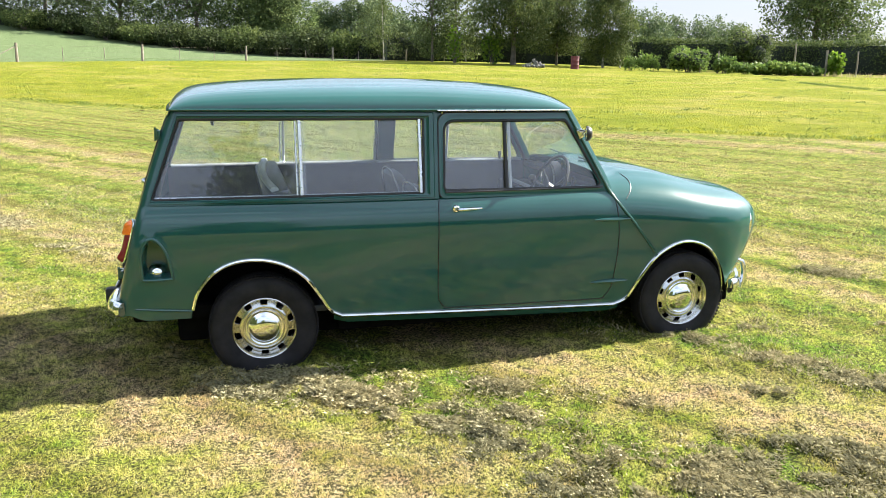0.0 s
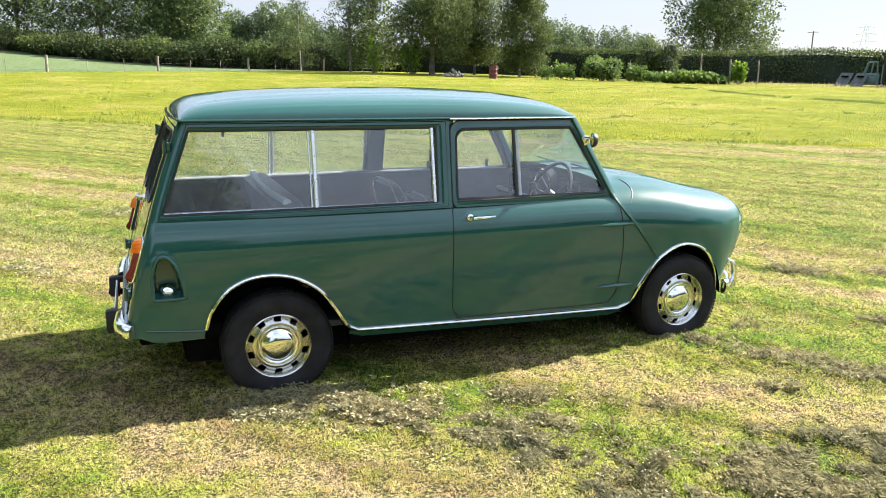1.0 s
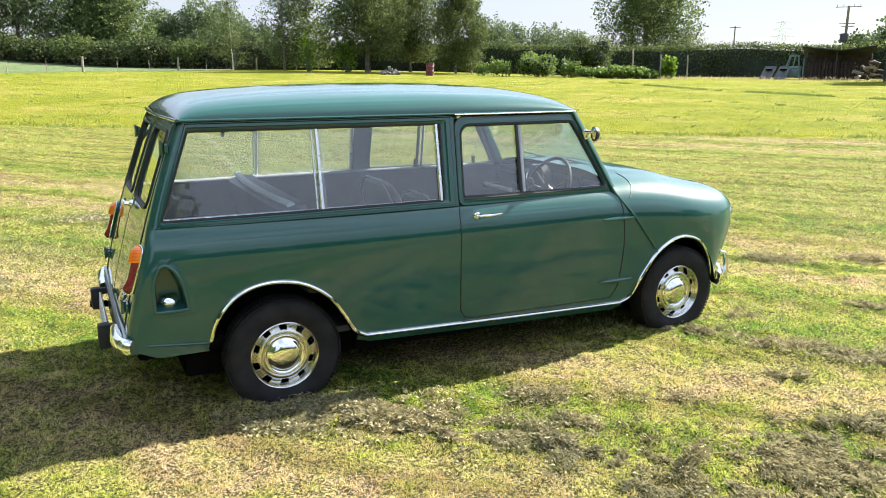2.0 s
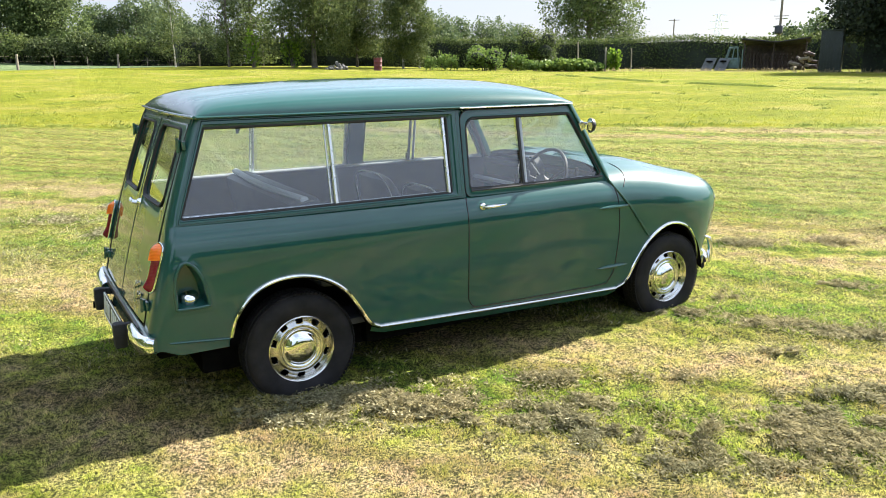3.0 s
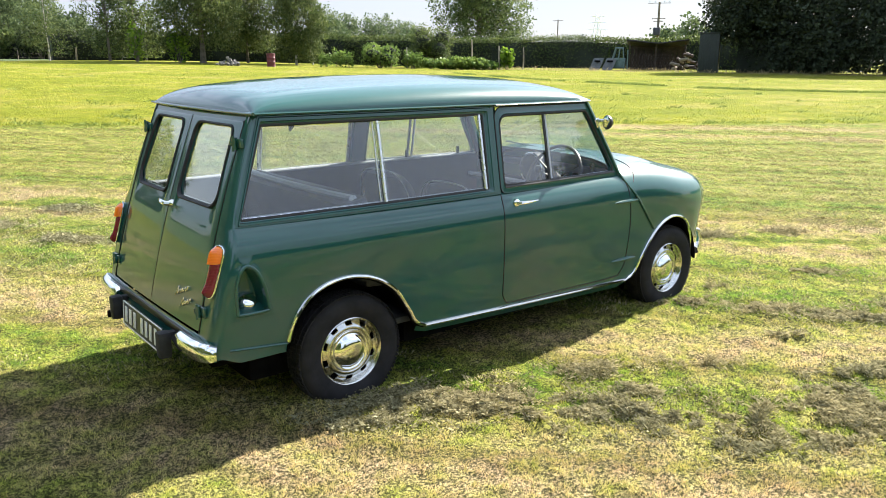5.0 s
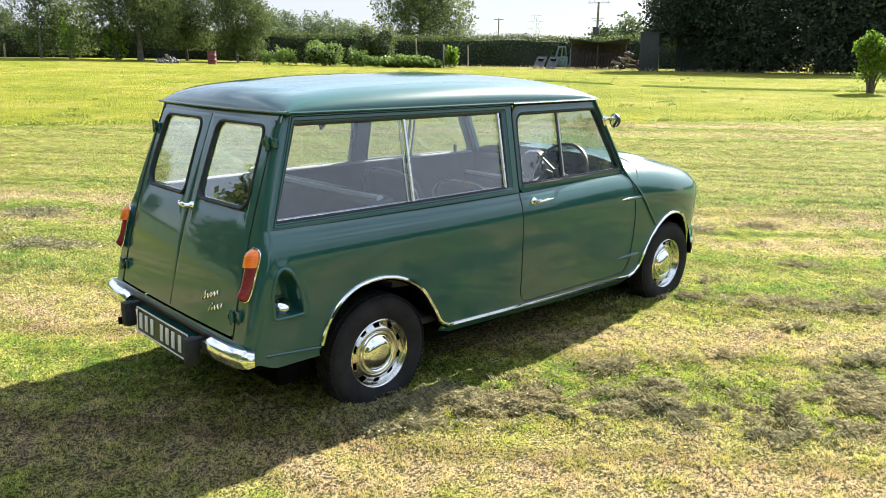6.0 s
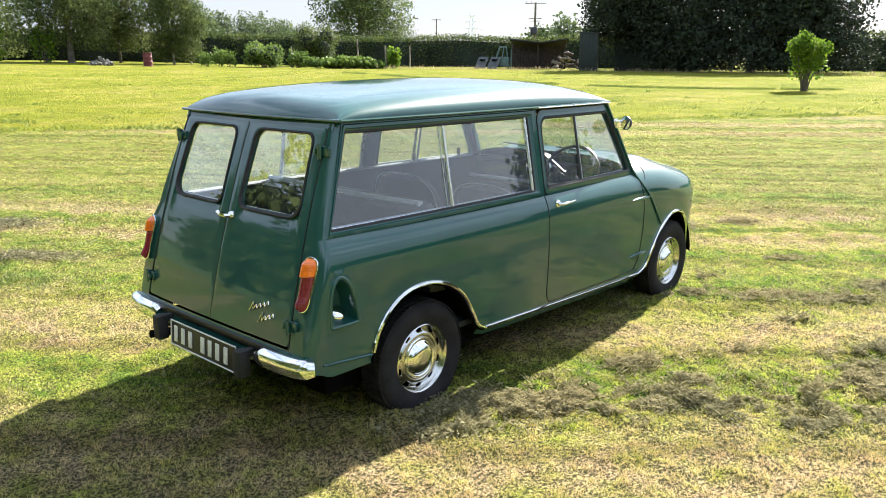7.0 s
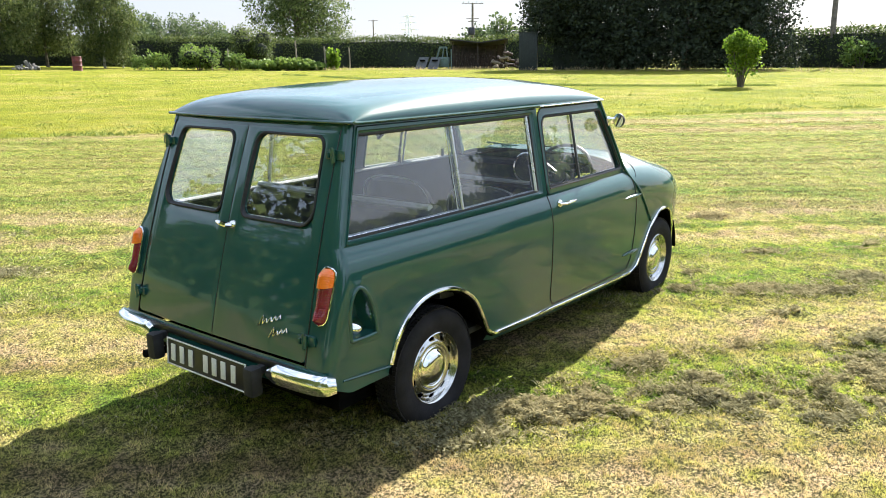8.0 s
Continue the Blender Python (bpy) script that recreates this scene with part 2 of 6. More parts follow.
def leaf_material(name, dark, light, through=0.3):
    m, nt, b = mat(name)
    geo = nt.nodes.new("ShaderNodeNewGeometry")
    col = ramp(nt, geo.outputs["Random Per Island"], ((0.0, dark), (1.0, light)))
    patch = noise_tex(nt, 0.5, 3, 0.5, geo.outputs["Position"])
    col = mixc(nt, 1.0, col, ramp(nt, patch, ((0.35, (0.7, 0.75, 0.7)), (0.65, (1.1, 1.05, 0.9)))), "MULTIPLY")
    nt.links.new(col, b.inputs["Base Color"])
    b.inputs["Roughness"].default_value = 0.6
    b.inputs["Specular IOR Level"].default_value = 0.10
    trans = nt.nodes.new("ShaderNodeBsdfTranslucent")
    nt.links.new(col, trans.inputs[0])
    mx = nd(nt, "MixShader", Fac=through)
    nt.links.new(b.outputs[0], mx.inputs[1]), nt.links.new(trans.outputs[0], mx.inputs[2])
    nt.links.new(mx.outputs[0], nt.nodes["Material Output"].inputs[0])
    return m


MOWN = 10.2
PAINT = paint_material()
CHROME = simple("chrome", (0.82, 0.82, 0.80), 0.06, 1.0, 0.04, 20)
STEEL = simple("silver_wheel_steel", (0.56, 0.55, 0.51), 0.18, 1.0, 0.06, 30)
ALLOY = simple("bright_aluminium", (0.75, 0.76, 0.78), 0.28, 0.9, 0.06, 40)
RUBBER = simple("black_rubber", (0.018, 0.018, 0.019), 0.7, 0, 0.3, 40, bumps=0.15)
TYRE = simple("tyre_rubber", (0.019, 0.018, 0.019), 0.8, 0, 0.35, 12, bumps=0.3, bscale=120, spec=0.2)
BLACK = simple("black_paint", (0.012, 0.012, 0.013), 0.4, 0, 0.3, 25)
UNDER = simple("underbody_black", (0.006, 0.006, 0.006), 0.95, 0, 0.4, 15, spec=0.0)
GLASS = glass_material("window_glass", (0.88, 0.92, 0.90), 0.22)
CLEAR = glass_material("clear_rear_glass", (0.90, 0.93, 0.91), 0.02)
TRIM = simple("dark_vinyl_trim", (0.035, 0.037, 0.045), 0.6, 0, 0.3, 20, bumps=0.2, bscale=300)
SEAT = simple("grey_blue_vinyl_seat", (0.05, 0.055, 0.07), 0.5, 0, 0.25, 20, bumps=0.2, bscale=250)
PIPING = simple("pale_piping", (0.55, 0.55, 0.56), 0.5, 0, 0.1, 60)
PALE = simple("pale_grey_strip", (0.42, 0.44, 0.48), 0.45, 0, 0.12, 40)
AMBER = lens_material("amber_lens", (0.95, 0.20, 0.012))
RED = lens_material("red_lens", (0.20, 0.004, 0.018))
WHITE = simple("white_plate_paint", (0.75, 0.75, 0.72), 0.45, 0, 0.06, 60)
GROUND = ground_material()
BLADE = blade_material("grass_blades", (0.50, 0.56, 0.46), (1.22, 1.20, 1.08))
CLIP = leaf_material("dried_clippings", (0.13, 0.12, 0.07), (0.52, 0.475, 0.32), 0.22)
HAY = leaf_material("brown_hay", (0.10, 0.085, 0.04), (0.34, 0.28, 0.13), 0.15)
TUFT = leaf_material("coarse_grass", (0.10, 0.14, 0.035), (0.26, 0.32, 0.09), 0.35)
SEED = leaf_material("seed_heads", (0.22, 0.18, 0.10), (0.50, 0.40, 0.27), 0.35)
BARK = simple("grey_brown_bark", (0.10, 0.085, 0.065), 0.9, 0, 0.5, 3, bumps=0.6, bscale=9)
BIRCH = simple("pale_bark", (0.30, 0.28, 0.24), 0.85, 0, 0.5, 3, bumps=0.5, bscale=9)
WEATHERED = simple("weathered_timber", (0.20, 0.17, 0.13), 0.9, 0, 0.4, 6, bumps=0.5, bscale=30)
LEAF_OAK = leaf_material("oak_leaves", (0.034, 0.058, 0.024), (0.155, 0.20, 0.075), 0.4)
LEAF_BIRCH = leaf_material("birch_leaves", (0.042, 0.068, 0.024), (0.145, 0.175, 0.062), 0.4)
LEAF_HEDGE = leaf_material("hedge_leaves", (0.034, 0.056, 0.020), (0.135, 0.17, 0.055), 0.4)
# very dark leaf colour paints the unlit side of the backlit conifers
LEAF_YEW = leaf_material("backlit_conifer_leaves", (0.018, 0.026, 0.020), (0.050, 0.066, 0.040), 0.12)
LEAF_BUSH = leaf_material("bright_shrub_leaves", (0.07, 0.14, 0.015), (0.22, 0.32, 0.04), 0.45)
LEAF_GARDEN = leaf_material("garden_leaves", (0.07, 0.13, 0.03), (0.20, 0.27, 0.07), 0.35)
# paler, greyer leaves: distance haze is painted into the colour
LEAF_FAR = leaf_material("haze_tinted_leaves", (0.055, 0.085, 0.045), (0.15, 0.19, 0.09))
# darker copy of the hedge leaves, with shade put into their colour
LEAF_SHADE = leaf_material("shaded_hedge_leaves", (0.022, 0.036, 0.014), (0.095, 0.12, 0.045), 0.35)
# near-black colour that paints the shade deep inside the foliage
SHADE = simple("hedge_inner_shade", (0.012, 0.017, 0.008), 0.95, 0, 0.5, 1.0)

# ---- mesh helpers ----
class M:
    """Collects vertices and faces for one mesh."""

    def __init__(self):
        self.v, self.f = [], []

    def grid(self, rows, closed=False):
        """rows: equal rows of points; closed joins each row's end to its start."""
        n, base = len(rows[0]), len(self.v)
        for r in rows:
            self.v += [tuple(p) for p in r]
        for i in range(len(rows) - 1):
            for j in range(n if closed else n - 1):
                a, b = base + i * n + j, base + i * n + (j + 1) % n
                self.f.append((a, b, b + n, a + n))
        return self

    def tube(self, pts, r, n=8, closed=False, flat=1.0):
        """A round bar along pts; r may be a list; flat squashes it."""
        pts = [Vector(p) for p in pts]
        rs = r if isinstance(r, (list, tuple)) else [r] * len(pts)
        rows, prev = [], None
        for i, p in enumerate(pts):
            a = pts[i - 1] if i or closed else p
            b = pts[(i + 1) % len(pts)] if i < len(pts) - 1 or closed else p
            d = (b - a).normalized() if (b - a).length > 1e-9 else Vector((1, 0, 0))
            if prev is None:
                up = Vector((0, 0, 1)) if abs(d.z) < 0.9 else Vector((0, 1, 0))
            else:
                up = prev
            s = d.cross(up).normalized()
            up = s.cross(d).normalized()
            prev = up
            rows.append([p + (s * math.cos(k * math.tau / n) + up * math.sin(k * math.tau / n) * flat) * rs[i] for k in range(n)])
        base = len(self.v)
        if closed:
            rows.append(rows[0])
        self.grid(rows, True)
        if not closed:
            self.f.append(tuple(range(base, base + n)))
            self.f.append(tuple(range(len(self.v) - n, len(self.v))))
        return self

    def lathe(self, prof, c, axis="y", n=32, sign=1):
        """prof: (radius, distance along the axis) pairs round the centre c."""
        rows = []
        for k in range(n):
            a = k * math.tau / n
            row = []
            for r, d in prof:
                u, w = r * math.cos(a), r * math.sin(a)
                p = {"y": (u, sign * d, w), "x": (sign * d, u, w), "z": (u, w, sign * d)}[axis]
                row.append((c[0] + p[0], c[1] + p[1], c[2] + p[2]))
            rows.append(row)
        rows.append(rows[0])
        return self.grid(rows)

    def box(self, c, s, m=None, bev=0.0):
        """A box with chamfered edges, turned by m."""
        bm = bmesh.new()
        bmesh.ops.create_cube(bm, size=1)
        bmesh.ops.scale(bm, vec=s, verts=bm.verts)
        if bev:
            bmesh.ops.bevel(bm, geom=bm.edges[:], offset=bev, segments=2, affect="EDGES", profile=0.6)
        if m is not None:
            bmesh.ops.transform(bm, matrix=m, verts=bm.verts)
        bmesh.ops.translate(bm, vec=c, verts=bm.verts)
        base = len(self.v)
        bm.verts.index_update()
        self.v += [tuple(v.co) for v in bm.verts]
        self.f += [tuple(base + v.index for v in f.verts) for f in bm.faces]
        bm.free()
        return self

    def loft(self, loops, cap=(False, False)):
        base, n = len(self.v), len(loops[0])
        self.grid(loops, True)
        if cap[0]:
            self.f.append(tuple(range(base, base + n)))
        if cap[1]:
            self.f.append(tuple(range(len(self.v) - n, len(self.v))))
        return self


def part(name, m, material, parent=None, label="", sharp=38, thick=0.0, recalc=True):
    """Links the mesh as one object, under parent if given."""
    me = bpy.data.meshes.new(name)
    me.from_pydata(m.v, [], m.f)
    bm = bmesh.new()
    bm.from_mesh(me)
    bmesh.ops.remove_doubles(bm, verts=bm.verts, dist=1e-5)
    if recalc:
        bmesh.ops.recalc_face_normals(bm, faces=bm.faces)
    lim = radians(sharp)
    for f in bm.faces:
        f.smooth = True
    for e in bm.edges:
        if len(e.link_faces) == 2 and e.calc_face_angle(0) > lim:
            e.smooth = False
    bm.to_mesh(me)
    bm.free()
    me.materials.append(material)
    ob = new(name, me)
    if parent is not None:
        ob.parent = parent
    if label:
        ob["label"] = label
    if thick:
        s = ob.modifiers.new("thickness", "SOLIDIFY")
        s.thickness, s.offset = thick, -1
    return ob


def rloop(corners, radii, k=6, e=8):
    """A loop round four corners with rounded turns: k points a turn, e points a side."""
    out, n = [], len(corners)
    cs = [Vector(c) for c in corners]
    arcs = []
    for i, c in enumerate(cs):
        a, b = (cs[i - 1] - c).normalized(), (cs[(i + 1) % n] - c).normalized()
        r = radii[i]
        half = a.angle(b) / 2
        t = r / math.tan(half)
        p, q = c + a * t, c + b * t
        o = c + (a + b).normalized() * (r / math.sin(half))
        arc = []
        for j in range(k):
            w = j / (k - 1)
            d = ((p - o) * (1 - w) + (q - o) * w)
            arc.append(o + d.normalized() * r if d.length > 1e-9 and r > 1e-6 else c)
        arcs.append(arc)
    for i in range(n):
        out += arcs[i]
        p, q = arcs[i][-1], arcs[(i + 1) % n][0]
        out += [p.lerp(q, j / (e + 1)) for j in range(1, e + 1)]
    return out


def between(a, b, n):
    return [[p.lerp(q, i / n) for p, q in zip(a, b)] for i in range(n + 1)]


def spline(pts, per=8):
    """Catmull-Rom through points."""
    ps = [Vector(p) for p in pts]
    ps = [ps[0] * 2 - ps[1]] + ps + [ps[-1] * 2 - ps[-2]]
    out = []
    for i in range(1, len(ps) - 2):
        p0, p1, p2, p3 = ps[i - 1:i + 3]
        for j in range(per):
            t = j / per
            out.append(0.5 * ((2 * p1) + (p2 - p0) * t + (2 * p0 - 5 * p1 + 4 * p2 - p3) * t * t + (3 * p1 - p0 - 3 * p2 + p3) * t ** 3))
    return out + [ps[-2]]


def lerp_table(x, xs, ys):
    return float(np.interp(x, xs, ys))


def smooth01(t):
    t = min(1.0, max(0.0, t))
    return t * t * (3 - 2 * t)


def ground_z(x, y):
    """The field's height: level at the car, rising gently ahead, with a hill past the fence."""
    u = 0.75 * x + 0.66 * y
    z = 1.05 * (1 - math.exp(-max(u, 0.0) / 45)) + 0.004 * min(u, 0)
    z += 0.53 * smooth01((-0.62 * x + 0.78 * y - 8) / 34)
    return z + 6.5 * smooth01((y - 72) / 75) * smooth01((30 - x) / 75)

# ---- the field ----
LATTICE = np.random.default_rng(77).random((8, 512, 512))


def vnoise(x, y, scale, layer):
    """Smooth value noise over the plan, 0 to 1."""
    u, v = np.asarray(x) * scale + 200.3, np.asarray(y) * scale + 170.7
    i, j = np.floor(u).astype(int), np.floor(v).astype(int)
    p, q = u - i, v - j
    p, q = p * p * (3 - 2 * p), q * q * (3 - 2 * q)
    t = LATTICE[layer % 8]
    a, b = t[i % 512, j % 512], t[(i + 1) % 512, j % 512]
    c, e = t[i % 512, (j + 1) % 512], t[(i + 1) % 512, (j + 1) % 512]
    return a + (b - a) * p + (c - a) * q + (a - b - c + e) * p * q


def turf(x, y):
    """Small humps of the turf near the car."""
    return 0.030 * (vnoise(x, y, 1.6, 0) - 0.6) + 0.022 * (vnoise(x, y, 6.0, 7) - 0.6) + 0.018 * (vnoise(x, y, 15.0, 6) - 0.6)


def build_ground():
    us = [0.0]
    step = 0.030
    while us[-1] < 2500:
        us.append(us[-1] + step)
        if us[-1] > 4.6:
            step *= 1.19
    ax = np.array([-u for u in us[:0:-1]] + us)
    gx, gy = np.meshgrid(ax - 0.5, ax - 0.5, indexing="ij")
    n = len(ax)
    co = np.empty((n * n, 3))
    co[:, 0], co[:, 1] = gx.ravel(), gy.ravel()
    humps = turf(co[:, 0], co[:, 1])
    for i in range(n * n):
        x, y = co[i, 0], co[i, 1]
        d = math.hypot(x, y)
        z = ground_z(x, y)
        if d < 14:
            z += humps[i]
        co[i, 2] = z
    idx = np.arange(n * n).reshape(n, n)
    faces = np.stack([idx[:-1, :-1], idx[1:, :-1], idx[1:, 1:], idx[:-1, 1:]], -1).reshape(-1, 4)
    me = bpy.data.meshes.new("ground")
    me.from_pydata(co, [], faces)
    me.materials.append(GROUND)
    me.shade_smooth()
    tagged(new("ground", me), "sunlit mown meadow turf with straw and green stripes", "ground", kind="structure")


def blade_mesh(name, x, y, h, w, lean, lift, material, label, category, bent=True):
    """Many single blades: one bent triangle pair each, joined."""
    n = len(x)
    rng = np.random.default_rng(5 + n)
    a = rng.uniform(0, math.tau, n)
    u = 0.75 * x + 0.66 * y
    step = lambda t: np.clip(t, 0, 1) ** 2 * (3 - 2 * np.clip(t, 0, 1))
    z0 = 1.05 * (1 - np.exp(-np.maximum(u, 0) / 45)) + 0.004 * np.minimum(u, 0) + 0.53 * step((-0.62 * x + 0.78 * y - 8) / 34)
    z0 = z0 + np.where(x * x + y * y < 196, turf(x, y), 0) + lift
    b = a + rng.uniform(-1.2, 1.2, n)
    co = np.empty((n, 4, 3))
    dx, dy = np.cos(a) * w / 2, np.sin(a) * w / 2
    lx, ly = -np.sin(b) * lean * h, np.cos(b) * lean * h
    co[:, 0] = np.stack([x - dx, y - dy, z0 - 0.01], -1)
    co[:, 1] = np.stack([x + dx, y + dy, z0 - 0.01], -1)
    co[:, 2] = np.stack([x + dx * 0.7 + lx * 0.4, y + dy * 0.7 + ly * 0.4, z0 + h * 0.6], -1)
    co[:, 3] = np.stack([x + lx, y + ly, z0 + h], -1)
    base = np.arange(n)[:, None] * 4
    tris = np.concatenate([base + [0, 1, 2], base + [0, 2, 3]], 1).reshape(-1, 3) if bent else np.arange(n * 3).reshape(-1, 3)
    if not bent:
        co = np.ascontiguousarray(co[:, [0, 1, 3]])
    me = bpy.data.meshes.new(name)
    me.vertices.add(len(co) * co.shape[1])
    me.vertices.foreach_set("co", co.ravel())
    me.loops.add(len(tris) * 3)
    me.loops.foreach_set("vertex_index", tris.ravel().astype(np.int32))
    me.polygons.add(len(tris))
    me.polygons.foreach_set("loop_start", np.arange(0, len(tris) * 3, 3, dtype=np.int32))
    me.update()
    me.validate()
    me.materials.append(material)
    return tagged(new(name, me), label, category, kind="stuff")


def build_grass():
    rng = np.random.default_rng(11)
    # short mown turf in small clumps, thickest where the walk passes
    n = 1700000
    xs, ys = rng.uniform(-4.2, 3.6, n), rng.uniform(-3.4, 2.2, n)
    clump = 0.6 * vnoise(xs, ys, 42, 1) + 0.4 * vnoise(xs, ys, 95, 2)
    far = np.hypot(xs + 1.6, ys + 2.2)
    keep = (clump + 0.30 * (vnoise(xs, ys, 9, 3) - 0.5) > 0.42) & (rng.random(n) < np.clip(2.1 / far, 0.2, 1)) & ~((abs(xs) < 1.1) & (ys > -0.45) & (ys < 0.5))
    xs, ys, clump = xs[keep], ys[keep], clump[keep]
    n = len(xs)
    tuft = np.clip(clump - 0.40, 0, 1)
    blade_mesh("mown_grass", xs, ys, rng.uniform(0.001, 0.005, n) + 0.006 * tuft, rng.uniform(0.0022, 0.0046, n), rng.uniform(0.8, 3.0, n),
               0.034 * tuft * rng.random(n) ** 0.7, BLADE, "short mown green and straw grass", "grass", False)
    xs, ys = rng.uniform(-9, 18, 420000), rng.uniform(-4, 19, 420000)
    keep = ((xs < -4.2) | (xs > 3.6) | (ys < -3.4) | (ys > 2.2)) & (0.6 * xs + 0.8 * ys < MOWN + 0.4)
    keep &= vnoise(xs, ys, 22, 5) + 0.4 * (vnoise(xs, ys, 5, 6) - 0.5) > 0.36
    xs, ys = xs[keep], ys[keep]
    blade_mesh("mown_grass", xs, ys, rng.uniform(0.002, 0.007, len(xs)), rng.uniform(0.005, 0.010, len(xs)), rng.uniform(1.0, 3.5, len(xs)), rng.uniform(0, 0.016, len(xs)),
               BLADE, "mown meadow grass past the car", "grass", False)
    # uncut meadow past the mown edge
    d = MOWN + 40 * rng.random(170000) ** 1.7
    v = rng.uniform(-1, 1, 170000) * (14 + d * 0.8) + 4
    xs, ys = 0.6 * d + 0.8 * v, 0.8 * d - 0.6 * v
    hs = 0.010 + 0.032 * rng.random(len(xs)) ** 2.5
    blade_mesh("meadow_grass", xs, ys, hs, 0.006 + 0.0006 * d, rng.uniform(0.1, 0.8, len(xs)), 0.0, BLADE, "long uncut green meadow grass", "grass", False)


build_ground()

# ---- the car: x ahead, y to its left, its own ground at z 0 ----
REAR_ARCH = spline([(-1.378, 0.262, 0), (-1.366, 0.317, 0), (-1.342, 0.385, 0), (-1.283, 0.458, 0), (-1.199, 0.503, 0), (-1.093, 0.514, 0), (-0.985, 0.489, 0),
                    (-0.889, 0.425, 0), (-0.822, 0.331, 0), (-0.778, 0.262, 0), (-0.727, 0.232, 0)], 8)
FRONT_ARCH = spline([(0.640, 0.187, 0), (0.709, 0.219, 0), (0.764, 0.312, 0), (0.849, 0.425, 0), (0.955, 0.488, 0), (1.052, 0.496, 0), (1.154, 0.455, 0),
                     (1.234, 0.359, 0), (1.272, 0.262, 0), (1.282, 0.205, 0)], 8)
LOW = [(-1.70, 0.258, 0), *REAR_ARCH, *FRONT_ARCH, (1.7, 0.225, 0)]
LOW_X, LOW_Z = [p[0] for p in LOW], [p[1] for p in LOW]
WAIST = 0.755


def z_low(x):
    return lerp_table(x, LOW_X, LOW_Z)


def x_rear(z, y=0.0):
    """The tail's slope."""
    d = 1.09 - z
    return -1.452 - 0.395 * d + 0.115 * d * d + 0.012 * (abs(y) / 0.6) ** 2


def table(xs, ys):
    """A smooth curve through a table, as two lists."""
    pts = spline([(p, q, 0) for p, q in zip(xs, ys)], 8)
    return [p.x for p in pts], [p.y for p in pts]


WIDE = table((0.6, 0.9, 1.1, 1.25, 1.35, 1.41, 1.48, 1.54, 1.58, 1.61, 1.62), (0.6305, 0.632, 0.626, 0.607, 0.584, 0.560, 0.522, 0.470, 0.41, 0.30, 0.20))
TOP = table((0.4, 0.5, 0.62, 0.75, 0.9, 1.0, 1.15, 1.3, 1.42, 1.5, 1.56, 1.60, 1.62), (0.84, 0.84, 0.838, 0.838, 0.826, 0.810, 0.778, 0.750, 0.727, 0.702, 0.664, 0.615, 0.56))


def half_width(x):
    if x < 0.6:
        return 0.637 - 0.03 * ((x + 0.1) / 1.5) ** 2
    return lerp_table(x, *WIDE)


def side_y(x, z):
    """Half width of the lower body."""
    w = half_width(x)
    if z > 0.5:
        n = lerp_table(x, (0.5, 0.9, 1.4), (4.2, 3.8, 3.4))
        top = bonnet_top(x)
        return w * max(0.0, 1 - ((z - 0.5) / (top - 0.5)) ** n) ** (1 / n)
    return w * (1 - 0.085 * ((0.5 - z) / 0.5) ** 2)


def bonnet_top(x):
    return lerp_table(x, *TOP)


def bonnet_swell(x, y):
    """How far the bonnet panel stands above the wings beside it."""
    return 0.009 * smooth01((0.455 - abs(y)) / 0.06) * smooth01((x - 0.66) / 0.12) * smooth01((1.36 - x) / 0.40)


def upper_y(x, z):
    """Half width of the window band."""
    t = (x + 0.3) / (1.2 if x < -0.3 else 0.87)
    return (0.592 - (z - 0.775) * 0.19) * (1 - (0.055 if x < -0.3 else 0.045) * t * t)


def recess_half(q):
    """Half width of the filler recess, at a share of its height."""
    return 0.060 * max(0.0, 1 - max(q, 0) ** 2.6) ** 0.55 if q < 1 else 0.0


def recess(x, z):
    """How deep the filler recess lies at a place, with its raised lip."""
    xc, z0, hgt = -1.503 - 0.10 * (z - 0.455), 0.446, 0.176
    q = (z - z0) / hgt
    hw = recess_half(q)
    e = max(abs(x - xc) - hw, (z0 - z) * 1.0, (z - z0 - hgt))
    lip = 0.0030 * math.exp(-((e - 0.007) / 0.012) ** 2)
    return 0.070 * smooth01(-e / 0.016) - lip


def side_columns():
    xs = list(np.arange(-1.573, 1.40, 0.035)) + [p[0] for p in REAR_ARCH] + [p[0] for p in FRONT_ARCH] + list(np.arange(-1.573, -1.415, 0.004))
    return sorted(x for x in set(round(float(x), 4) for x in xs) if x <= 0.86)


def in_door(x, z):
    front = lerp_table(z, (0.2, 0.31, 0.51, 0.70, 0.76), (0.622, 0.624, 0.639, 0.62, 0.602))
    if not (-0.277 < x < front and z > 0.233):
        return False
    for cx, s in ((-0.277 + 0.06, -1), (front - 0.07, 1)):
        if (x - cx) * s > 0 and z < 0.233 + 0.065 and math.hypot((x - cx) * 0.95, z - 0.298) > 0.066:
            return False
    return True


def corner_radius(z):
    return lerp_table(z, (0.25, 0.5, 0.72, 0.80), (0.045, 0.045, 0.035, 0.026))


def tail_edge(z):
    """Where the tail's corner panel meets the rear door."""
    return lerp_table(z, (0.372, 1.122), (0.4985, 0.4705))


